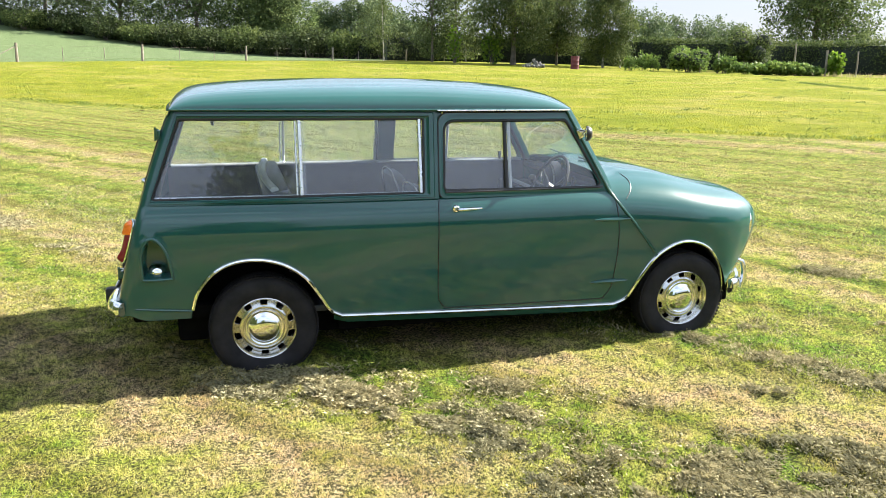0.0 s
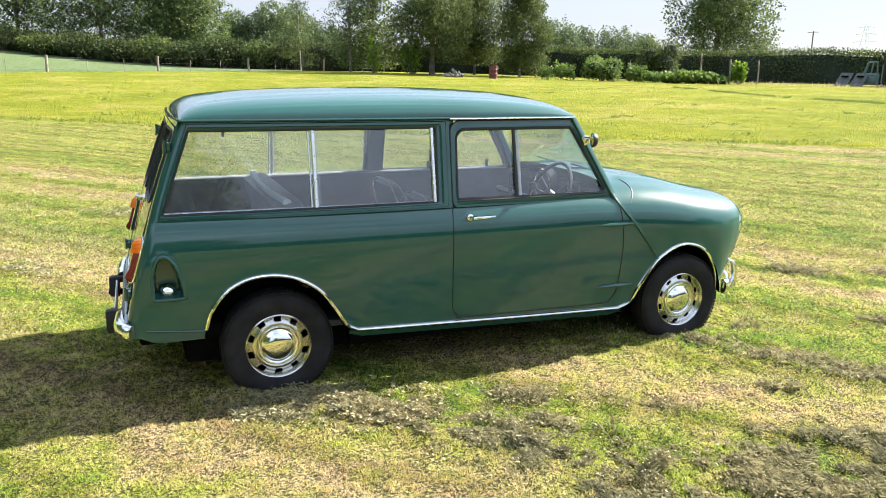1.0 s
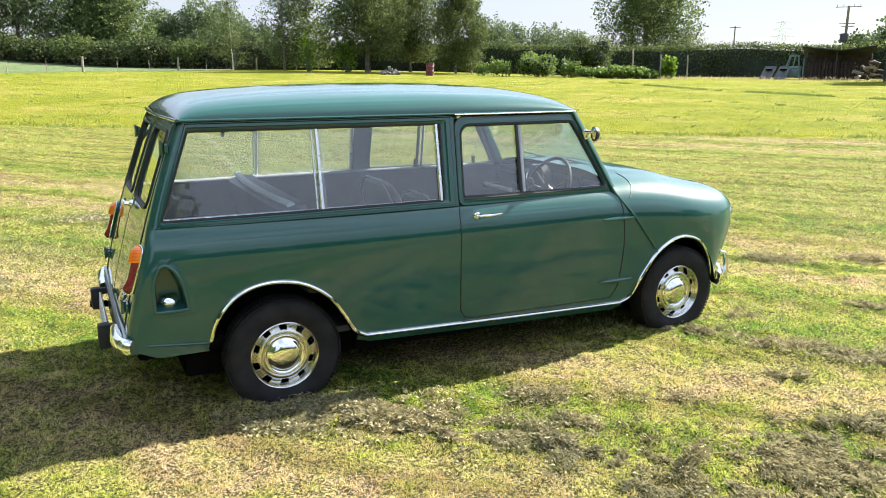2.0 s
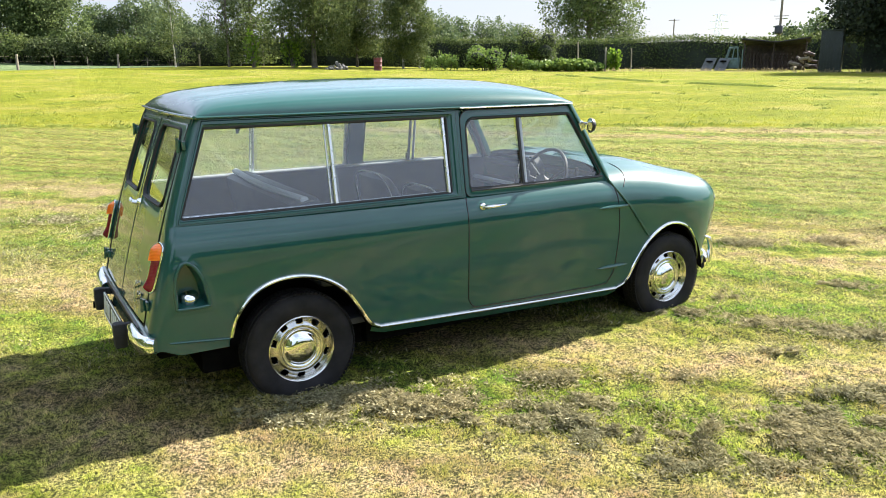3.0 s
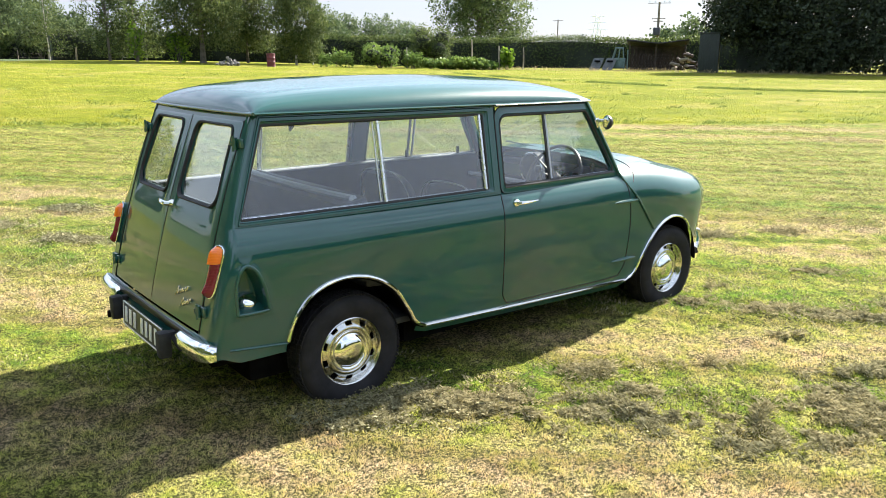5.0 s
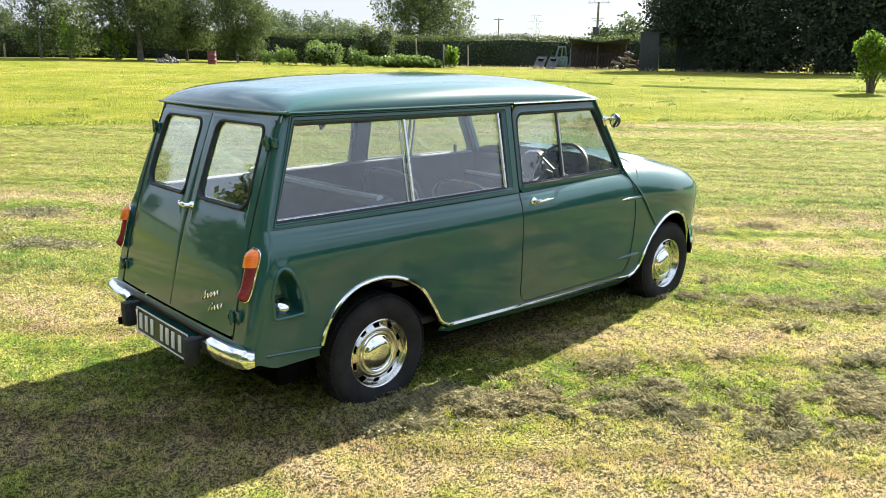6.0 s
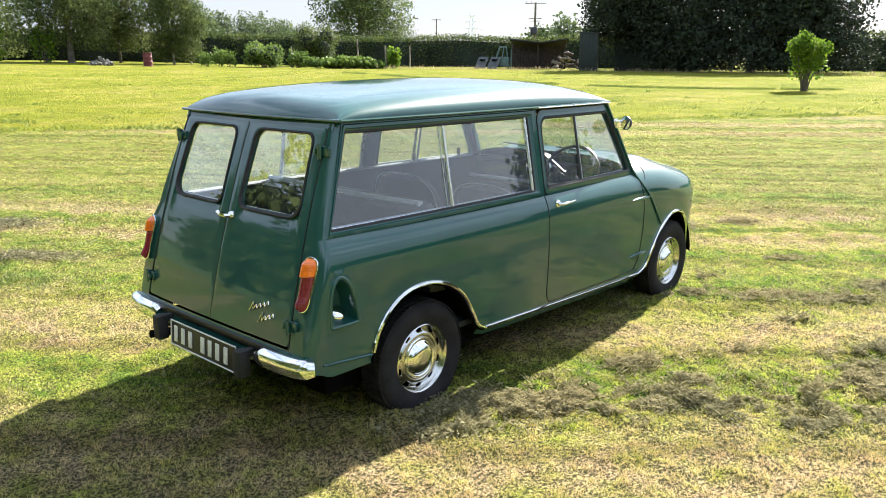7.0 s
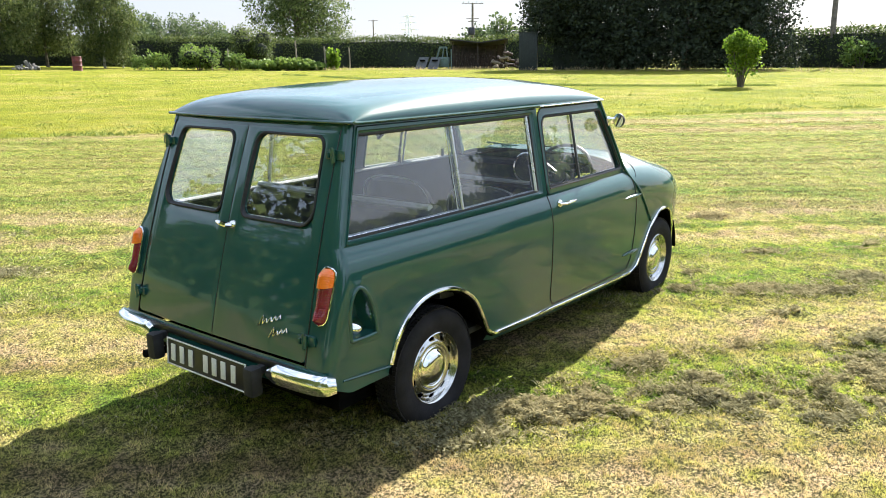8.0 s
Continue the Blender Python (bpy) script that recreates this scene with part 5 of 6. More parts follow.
def hedge(path, height, width, leaf, label, density=260, size=0.13, name="hedge", seed=3, wild=0.25):
    """A thick hedge along a path: leaves round a near-black core that paints its inner shade."""
    rng = np.random.default_rng(seed)
    top = new(name)
    tagged(top, label, "hedge")
    pts = spline([(px, py, 0) for px, py in path], 8)
    shade_core, cen = M(), []
    loops = []
    for i, p in enumerate(pts):
        d = (pts[min(i + 1, len(pts) - 1)] - pts[max(i - 1, 0)]).normalized()
        side = Vector((-d.y, d.x, 0))
        z = ground_z(p.x, p.y)
        h = height * (1 + 0.10 * noise.noise((p.x * 0.25, p.y * 0.25, seed)))
        prof = ((-0.46, 0.0), (-0.48, 0.4), (-0.42, 0.75), (-0.25, 0.90), (0.25, 0.90), (0.42, 0.75), (0.48, 0.4), (0.46, 0.0))
        loops.append([(p.x + side.x * q * width, p.y + side.y * q * width, z - 0.1 + (h + 0.1) * f * 0.97) for q, f in prof])
        if i < len(pts) - 1:
            seg = (pts[i + 1] - p).length
            n = int(seg * density)
            t, a = rng.random(n), rng.random(n)
            ang = a * math.pi
            q = -np.cos(ang) * np.minimum(1, 1.15) * 0.5
            f = np.sin(ang) ** 0.45
            f = np.where(rng.random(n) < 0.55, f, rng.random(n) * f)
            bulge = 1 + 0.10 * np.sin((t * seg + i * seg) * 1.7 + seed) + wild * 0.3 * rng.normal(size=n)
            px = p.x + d.x * seg * t + side.x * q * width * bulge
            py = p.y + d.y * seg * t + side.y * q * width * bulge
            pz = z + h * f * (1 + wild * 0.22 * rng.normal(size=n))
            cen.append(np.stack([px, py, np.maximum(pz, z + 0.05)], 1))
    shade_core.loft(loops, (True, True))
    part("shade_core", shade_core, SHADE, top, recalc=False)
    quads("foliage", np.concatenate(cen), size, leaf, top, rng)
    return top


def bush(x, y, h, r, leaf, label, n=1500, size=0.10, seed=1, name="bush", low=0.0, category="bush", shade_core=False):
    rng = np.random.default_rng(seed)
    z0 = ground_z(x, y)
    top = new(name)
    top.location = (x, y, z0)
    tagged(top, label, category)
    lobes = []
    for k in range(7):
        a = k * 2.4
        f = k / 6
        lobes.append(((r * 0.5 * math.cos(a), r * 0.5 * math.sin(a), low + (h - low) * (0.25 + 0.5 * f)), (r * 0.55, r * 0.55, (h - low) * 0.30)))
    m = M()
    for k in range(6):
        a = k * 1.05
        m.tube(spline([(0.1 * math.cos(a), 0.1 * math.sin(a), -0.05), (r * 0.3 * math.cos(a), r * 0.3 * math.sin(a), h * 0.4), (r * 0.5 * math.cos(a), r * 0.5 * math.sin(a), h * 0.75)], 4),
               [0.035 * r * (1 - 0.8 * i / 8) for i in range(9)], 5)
    part("stems", m, BARK, top, recalc=False)
    if shade_core:
        # dark lobes paint the shade inside the bush
        core = M()
        for c, q in lobes:
            core.lathe([(q[0] * 0.6 * math.cos(a), q[2] * 0.6 * math.sin(a)) for a in np.linspace(-1.57, 1.57, 7)], c, "z", 10)
        part("shade_core", core, SHADE, top, recalc=False)
    pts = lobe_points(rng, lobes, n, 0.2)
    pts = pts[pts[:, 2] > 0.03]
    quads("foliage", pts, size, leaf, top, rng)
    return top


def build_trees():
    # far side of the sloping field
    for i, (x, y, h, r) in enumerate(((-48, 128, 14, 8), (-36, 126, 15, 9), (-26, 124, 14, 9), (-15.5, 120, 15, 10), (-5, 117, 14, 10), (3.5, 113, 14, 9), (5.4, 109, 12, 5.0))):
        tree(x, y, h, r, 0.5, LEAF_OAK, BARK, "dark broadleaf tree along the far field edge", 27000, 0.13, 0.4, 20 + i, 18, solid=0.6)
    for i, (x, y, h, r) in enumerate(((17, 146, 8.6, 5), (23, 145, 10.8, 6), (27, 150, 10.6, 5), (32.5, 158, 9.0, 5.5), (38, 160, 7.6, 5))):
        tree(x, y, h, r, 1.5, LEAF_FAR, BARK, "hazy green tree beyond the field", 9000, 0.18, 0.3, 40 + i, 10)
    tree(11.8, 62.7, 6.6, 1.6, 0.5, LEAF_BIRCH, BIRCH, "slender young birch at the fence", 4200, 0.055, 0.06, 50, 9, category="tree", solid=0.2)
    tree(15.3, 59.5, 8.5, 2.4, 0.8, LEAF_OAK, BARK, "thin dark tree with sparse leaves", 7000, 0.06, 0.12, 51, 10, solid=0.2)
    tree(17.6, 60.5, 8.0, 3.0, 0.4, LEAF_HEDGE, BARK, "dark green tree behind the birches", 16000, 0.075, 0.14, 52, 10)
    tree(20.5, 54.2, 8.8, 3.6, 1.5, LEAF_BIRCH, BARK, "tall weeping birch with hanging leaves", 42000, 0.062, 0.24, 53, 14, droop=0.6, solid=0.25)
    tree(25.2, 56.6, 8.2, 2.9, 1.3, LEAF_BIRCH, BARK, "tall weeping birch with hanging leaves", 34000, 0.062, 0.12, 54, 12, droop=0.6, solid=0.25)
    tree(27.4, 52.3, 8.0, 2.3, 0.3, LEAF_BIRCH, BIRCH, "pale birch with foliage to the ground", 30000, 0.06, 0.12, 55, 14, droop=0.6, solid=0.2)
    tree(29.4, 53.4, 8.0, 1.0, 0.9, LEAF_BIRCH, BIRCH, "slender birch beside the weeping trees", 4500, 0.055, 0.07, 56, 8, droop=0.5, solid=0.2)
    bush(18.9, 54.6, 2.6, 0.9, LEAF_BUSH, "light green sapling under the birches", 500, 0.12, 60)
    bush(16.4, 56.5, 2.9, 0.7, LEAF_BUSH, "light green sapling by the gate", 260, 0.12, 61)
    tree(60.4, 68.2, 14.5, 6.5, 2.2, LEAF_OAK, BARK, "broad dark green oak behind the hedge", 42000, 0.11, 0.42, 57, 24, solid=0.45)
    # skyline trees get their haze from the leaf colour alone
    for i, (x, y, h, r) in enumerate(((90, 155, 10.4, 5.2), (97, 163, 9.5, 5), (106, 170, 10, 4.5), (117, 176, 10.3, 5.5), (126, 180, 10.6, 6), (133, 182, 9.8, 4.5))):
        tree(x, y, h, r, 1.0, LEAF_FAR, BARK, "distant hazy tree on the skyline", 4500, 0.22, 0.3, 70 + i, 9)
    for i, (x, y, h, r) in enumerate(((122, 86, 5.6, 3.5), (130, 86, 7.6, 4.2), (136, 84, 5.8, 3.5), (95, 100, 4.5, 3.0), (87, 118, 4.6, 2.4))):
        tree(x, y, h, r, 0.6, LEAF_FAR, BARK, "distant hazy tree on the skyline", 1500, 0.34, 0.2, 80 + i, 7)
    # the conifers against the light, their backlit darkness put into the leaf colour
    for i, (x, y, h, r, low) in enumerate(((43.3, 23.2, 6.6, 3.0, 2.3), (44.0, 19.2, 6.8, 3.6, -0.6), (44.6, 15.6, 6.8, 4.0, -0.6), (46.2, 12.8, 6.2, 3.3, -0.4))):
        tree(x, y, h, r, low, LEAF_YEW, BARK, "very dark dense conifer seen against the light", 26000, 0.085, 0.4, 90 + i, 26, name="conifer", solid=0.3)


def build_hedges():
    hedge([(-44, 121), (-25, 117), (-8, 104), (5, 91), (14, 80), (24, 73)], 1.9, 3.2, LEAF_SHADE, "rough hedge along the sloping field, shade painted into its leaves", 420, 0.13, seed=4, wild=0.7)
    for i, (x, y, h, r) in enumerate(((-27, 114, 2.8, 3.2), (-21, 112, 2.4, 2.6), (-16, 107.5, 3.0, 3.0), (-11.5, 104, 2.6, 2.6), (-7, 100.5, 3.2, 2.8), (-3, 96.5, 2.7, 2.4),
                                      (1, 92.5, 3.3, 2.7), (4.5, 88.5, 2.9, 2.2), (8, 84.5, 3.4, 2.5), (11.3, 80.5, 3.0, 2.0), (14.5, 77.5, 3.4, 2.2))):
        # two bushes in three take the leaves with painted shade
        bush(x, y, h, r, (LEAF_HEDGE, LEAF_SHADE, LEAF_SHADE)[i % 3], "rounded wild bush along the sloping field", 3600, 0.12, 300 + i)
    hedge([(13, 67.5), (20, 67), (27, 64), (33, 60.5)], 2.3, 2.0, LEAF_SHADE, "hedge with the shade of the birches painted into its leaves", 700, 0.08, seed=5)
    hedge([(32.6, 60), (39, 53), (45.4, 45.4), (49.2, 38), (51.6, 31), (52.6, 24)], 2.35, 1.8, LEAF_HEDGE, "trimmed dark green garden hedge", 1150, 0.065, seed=6)
    hedge([(55.4, 14.2), (54.0, 9), (52.3, 4.5), (49, -4), (44, -12)], 2.5, 1.8, LEAF_HEDGE, "clipped brown-green hedge by the pole", 800, 0.07, seed=7)
    # fill of the same dark leaves, painting the shade below the crowns
    hedge([(42.9, 23.9), (44.0, 21.5), (45.0, 19.0)], 2.7, 1.5, LEAF_YEW, "growth under the conifers with shade painted into its leaves", 500, 0.09, seed=12)
    bush(36.8, 47.4, 3.3, 1.8, LEAF_HEDGE, "rounded dark green bush in front of the hedge", 9000, 0.06, 62, shade_core=True)
    bush(30.1, 44.9, 1.75, 1.45, LEAF_GARDEN, "leafy light green garden bush", 4200, 0.07, 63, shade_core=True)
    bush(32.0, 43.4, 1.25, 0.8, LEAF_GARDEN, "small green garden bush", 900, 0.09, 64)
    bush(33.0, 42.6, 0.8, 0.7, LEAF_GARDEN, "low green garden plant", 500, 0.09, 65)
    for i, (x, y, h) in enumerate(((26.6, 46.8, 1.0), (27.3, 46.2, 1.3), (28.0, 45.9, 1.2))):
        bush(x, y, h, 0.5, LEAF_GARDEN, "tall weeds at the garden edge", 420, 0.07, 66 + i, name="weeds", category="weeds")
    for i, (x, y, h) in enumerate(((33.2, 40.9, 0.75), (33.9, 40.2, 0.9), (34.7, 39.5, 0.85), (35.3, 39.0, 0.6))):
        bush(x, y, h, 0.85, LEAF_GARDEN, "broad-leaved pale green vegetable plant", 700, 0.13, 70 + i, name="vegetable", category="plant")
    bush(36.9, 38.6, 1.5, 0.55, LEAF_BUSH, "yellow-green plant by the garden post", 420, 0.12, 75, category="plant")
    bush(52.0, 7.2, 1.9, 1.3, LEAF_GARDEN, "flowering shrub in front of the clipped hedge", 900, 0.10, 76)
    bush(50.6, 4.2, 2.0, 1.2, LEAF_GARDEN, "flowering shrub in front of the clipped hedge", 900, 0.10, 77)
    bush(53.6, 13.6, 2.2, 1.1, LEAF_HEDGE, "grey-green shrub beside the conifers", 700, 0.12, 78)


def build_topiary():
    rng = np.random.default_rng(8)
    x, y = 23.5, 5.8
    top = new("shrub")
    top.location = (x, y, ground_z(x, y))
    tagged(top, "vase-shaped bright green shrub standing alone in the meadow", "shrub")
    m = M()
    ends = []
    for k in range(13):
        a = k * 2.4
        r = 0.14 + 0.43 * (k / 12)
        e = (r * math.cos(a), r * math.sin(a), 1.25 + 0.4 * rng.random())
        ends.append(e)
        m.tube(spline([(0.07 * math.cos(a), 0.07 * math.sin(a), -0.05), (r * 0.35 * math.cos(a), r * 0.35 * math.sin(a), 0.42), (r * 0.8 * math.cos(a), r * 0.8 * math.sin(a), 0.85), e], 4),
               [0.028 * (1 - 0.75 * i / 12) for i in range(13)], 6)
    part("stems", m, BARK, top, recalc=False)
    lobes = [((e[0], e[1], e[2] - 0.02), (0.23, 0.23, 0.28)) for e in ends] + [((e[0] * 0.8, e[1] * 0.8, 0.95), (0.20, 0.20, 0.32)) for e in ends[::2]]
    pts = lobe_points(rng, lobes, 4000, 0.1)
    low = np.stack([rng.normal(0, 0.26, 260), rng.normal(0, 0.26, 260), rng.uniform(0.35, 0.9, 260)], 1)
    quads("foliage", np.concatenate([pts, low]), 0.048, LEAF_BUSH, top, rng)


build_trees()
build_hedges()
build_topiary()


def build_fence():
    posts = ((-18.6, 40.6), (-12.39, 44.79), (-6.39, 50.81), (0.27, 56.04), (7.34, 61.51), (14.65, 66.3))
    fence = new("wire_fence")
    tagged(fence, "wooden post and wire fence along the sloping field", "fence")
    for i, (x, y) in enumerate(posts):
        z = ground_z(x, y)
        part("post", M().tube([(x, y, z - 0.2), (x + 0.02, y, z + 0.6), (x + 0.03, y + 0.01, z + 1.04)], [0.085, 0.08, 0.075], 8), WEATHERED, fence)
        if i:
            u, v = posts[i - 1]
            for k in (1, 2):
                a, b = u + (x - u) * k / 3, v + (y - v) * k / 3
                zz = ground_z(a, b)
                part("stake", M().tube([(a, b, zz - 0.1), (a, b, zz + 0.8)], 0.022, 6), WEATHERED, fence)
            for h in (0.25, 0.55, 0.9):
                part("wire", M().tube([(u, v, ground_z(u, v) + h), ((u + x) / 2, (v + y) / 2, ground_z((u + x) / 2, (v + y) / 2) + h - 0.03), (x, y, z + h)], 0.0016, 4), WEATHERED, fence)
    x, y = posts[1]
    part("brace", M().tube([(x - 1.3, y - 1.2, ground_z(x, y)), (x, y, ground_z(x, y) + 0.85)], 0.022, 6), WEATHERED, fence, "pale diagonal brace")
    # field gate
    gx, gy = 19.2, 66.0
    gz = ground_z(gx, gy)
    gate = tagged(new("field_gate"), "grey metal bar gate at the field corner", "gate")
    for h in (0.25, 0.45, 0.65, 0.85, 1.1):
        part("rail", M().tube([(gx - 0.9, gy + 0.3, gz + h), (gx + 0.9, gy - 0.3, gz + h)], 0.025, 6), ALLOY, gate)
    for k in (-1, 1):
        part("gate_post", M().tube([(gx + k * 0.95, gy - k * 0.31, gz - 0.1), (gx + k * 0.95, gy - k * 0.31, gz + 1.35)], 0.08, 8), WEATHERED, gate)


def build_garden():
    # rusty red drum
    x, y = 22.36, 46.87
    z = ground_z(x, y)
    rust = simple("rust_red_paint", (0.11, 0.022, 0.026), 0.65, 0.1, 0.4, 4, bumps=0.3, bscale=20)
    prof = [(0.0, 0.86), (0.27, 0.86), (0.285, 0.88), (0.295, 0.87), (0.287, 0.84), (0.287, 0.60), (0.297, 0.585), (0.287, 0.57), (0.287, 0.32), (0.297, 0.305), (0.287, 0.29), (0.287, 0.03), (0.295, 0.0), (0.0, 0.0)]
    tagged(part("oil_drum", M().lathe(prof, (x, y, z), "z", 24), rust), "dark red metal drum standing on the grass", "drum")
    # heap of stones and brush
    heap = tagged(new("rubble_heap"), "grey heap of stones and cut brush", "heap")
    rng = np.random.default_rng(4)
    grey = simple("grey_stone", (0.13, 0.125, 0.115), 0.9, 0, 0.4, 5, bumps=0.5, bscale=15)
    for k in range(46):
        a, r = rng.uniform(0, 6.28), 0.8 * rng.random() ** 0.6
        s = rng.uniform(0.08, 0.19)
        hx, hy = 20.0 + r * math.cos(a), 48.6 + r * math.sin(a) * 0.7
        hz = ground_z(hx, hy) + 0.06 + 0.5 * (1 - r / 0.85) * rng.random()
        part("stone", M().box((hx, hy, hz), (s * 1.4, s, s * 0.8), pose(0, 0, 0, *rng.uniform(0, 180, 3)), s * 0.22), grey, heap)
    # garden posts
    for x, y, h, r in ((36.87, 42.45, 2.1, 0.06), (36.41, 38.91, 1.65, 0.07), (38.42, 38.44, 1.6, 0.05), (30.6, 44.2, 1.6, 0.04), (31.6, 43.6, 1.5, 0.04)):
        z = ground_z(x, y)
        tagged(part("garden_post", M().tube([(x, y, z - 0.2), (x + 0.02, y, z + h * 0.5), (x, y + 0.03, z + h)], [r, r, r * 0.9], 8), WEATHERED), "weathered wooden garden post", "post", "garden posts")


def build_yard():
    # open-fronted log store
    shed = tagged(new("log_store"), "low open-fronted timber store with a dark sagging roof", "shed")
    a, b = Vector((43.1, 32.5)), Vector((45.3, 29.4))
    along = (b - a).normalized()
    back = Vector((-along.y, along.x)) * -1
    if back.x < 0:
        back = -back
    z = ground_z(44, 31)
    dark = simple("tarred_roof_felt", (0.02, 0.019, 0.02), 0.8, 0, 0.4, 3)
    brown = simple("brown_boards", (0.045, 0.032, 0.026), 0.9, 0, 0.5, 4, bumps=0.4, bscale=20)
    W = (b - a).length
    def at(u, v, h):
        p = a + along * u + back * v
        return (p.x, p.y, z + h)
    roof = []
    for v in (-0.35, 0.0, 1.0, 2.2):
        roof.append([at(W * f, v, 1.90 + 0.16 * (2 * f - 1) ** 2 - 0.10 * v + 0.03 * math.sin(9 * f)) for f in np.linspace(-0.06, 1.06, 15)])
    part("roof", M().grid(roof), dark, shed, thick=0.09)
    for f in (0.0, 0.48, 1.0):
        part("post", M().tube([at(W * f, 0, -0.1), at(W * f, 0, 1.9)], 0.05, 8), brown, shed)
    n = 14
    for i in range(n):
        u0, u1 = W * i / n, W * (i + 1) / n - 0.015
        m = M().loft([[at(u0, 2.0, 0), at(u1, 2.0, 0), at(u1, 2.03, 0), at(u0, 2.03, 0)], [at(u0, 2.0, 1.7), at(u1, 2.0, 1.7), at(u1, 2.03, 1.7), at(u0, 2.03, 1.7)]], (True, True))
        part("board", m, brown, shed)
    rng = np.random.default_rng(6)
    logc = simple("cut_log", (0.05, 0.034, 0.027), 0.9, 0, 0.5, 5, bumps=0.4, bscale=20)
    stack = tagged(new("log_stack"), "stack of split reddish-brown logs", "logs")
    for i in range(13):
        for j in range(6):
            u = 0.15 + i * (W * 0.75 / 13) + 0.06 * (j % 2)
            h = 0.12 + j * 0.19
            r = rng.uniform(0.075, 0.10)
            part("log", M().tube([at(u, 0.45, h), at(u + rng.uniform(-0.03, 0.03), 1.3, h)], r, 7), logc, stack)
    pile = tagged(new("log_pile"), "tumbled pile of cut logs and timber beside the store", "logs")
    for i in range(40):
        u, v = W + rng.uniform(-0.9, 1.9), rng.uniform(-0.9, 0.4)
        h = 0.1 + 1.15 * rng.random() ** 1.2 * max(0.2, 1 - abs(u - W - 0.1) / 1.8)
        c = Vector(at(u, v, h))
        d = Vector(rng.normal(size=3)).normalized()
        d.z *= 0.5
        L, r = rng.uniform(0.18, 0.40), rng.uniform(0.07, 0.13)
        part("log", M().tube([c - d * L, c + d * L], r, 7), logc if i % 3 else WEATHERED, pile)
    # old loader with a frame and slatted ramps
    mach = tagged(new("old_machine"), "weathered grey-green farm machine with a bar frame", "machinery")
    gg = simple("faded_grey_green_paint", (0.11, 0.16, 0.15), 0.7, 0.2, 0.3, 5)
    pale = simple("grey_ramp_paint", (0.085, 0.09, 0.09), 0.8, 0.1, 0.3, 5)
    def mt(u, v, h):
        p = a + along * (u - 2.0) + back * (v - 0.8)
        return (p.x, p.y, z + h)
    for u0 in (-0.75, 0.15):
        m = M().loft([[mt(u0, 0, 0.0), mt(u0 + 0.75, 0, 0.0), mt(u0 + 0.75, 0.06, 0.0), mt(u0, 0.06, 0.0)],
                      [mt(u0 + 0.30, 0.7, 0.85), mt(u0 + 1.02, 0.7, 0.85), mt(u0 + 1.02, 0.76, 0.85), mt(u0 + 0.30, 0.76, 0.85)]], (True, True))
        ramp_ob = part("ramp", m, pale, mach, "grey sloping ramp")
        part("slot", M().box(mt(u0 + 0.56, 0.45, 0.62), (0.30, 0.30, 0.10), None, 0.01), UNDER, ramp_ob)
    for p, q in (((0.6, 0.6, 0), (1.05, 0.7, 1.55)), ((1.7, 0.6, 0), (1.55, 0.7, 1.55)), ((1.05, 0.7, 1.55), (1.55, 0.7, 1.55)), ((1.05, 1.5, 1.5), (1.55, 1.5, 1.5)), ((1.05, 0.7, 1.55), (1.05, 1.5, 1.5)),
                 ((1.55, 0.7, 1.55), (1.55, 1.5, 1.5)), ((0.75, 0.65, 0.7), (1.65, 0.65, 0.75)), ((0.6, 1.5, 0), (1.05, 1.5, 1.5)), ((1.9, 0.6, 0.0), (1.9, 0.6, 1.4)), ((1.25, 0.7, 0.75), (1.35, 0.7, 1.55))):
        part("bar", M().tube([mt(*p), mt(*q)], 0.045, 6), gg, mach)
    part("engine_box", M().box(mt(1.35, 1.0, 0.5), (0.8, 0.7, 0.7), pose(0, 0, 0, 0, 0, -55), 0.06), gg, mach)
    # dark cabin
    x, y = 41.0, 24.75
    zz = ground_z(x, y)
    cab = tagged(new("garden_cabin"), "tall dark green steel store beside the conifers", "cabin")
    turn = pose(0, 0, 0, 0, 0, 28)
    dk = simple("dark_green_steel", (0.016, 0.022, 0.018), 0.6, 0.1, 0.3, 4)
    part("wall", M().box((x, y, zz + 1.15), (1.2, 1.15, 2.35), turn, 0.02), dk, cab)
    part("roof", M().box((x, y, zz + 2.36), (1.3, 1.25, 0.07), turn, 0.01), dk, cab)
    for k in range(-3, 4):
        o = turn @ Vector((-0.61, k * 0.16, 0))
        part("rib", M().box((x + o.x, y + o.y, zz + 1.15), (0.03, 0.05, 2.2), turn, 0.008), dk, cab)


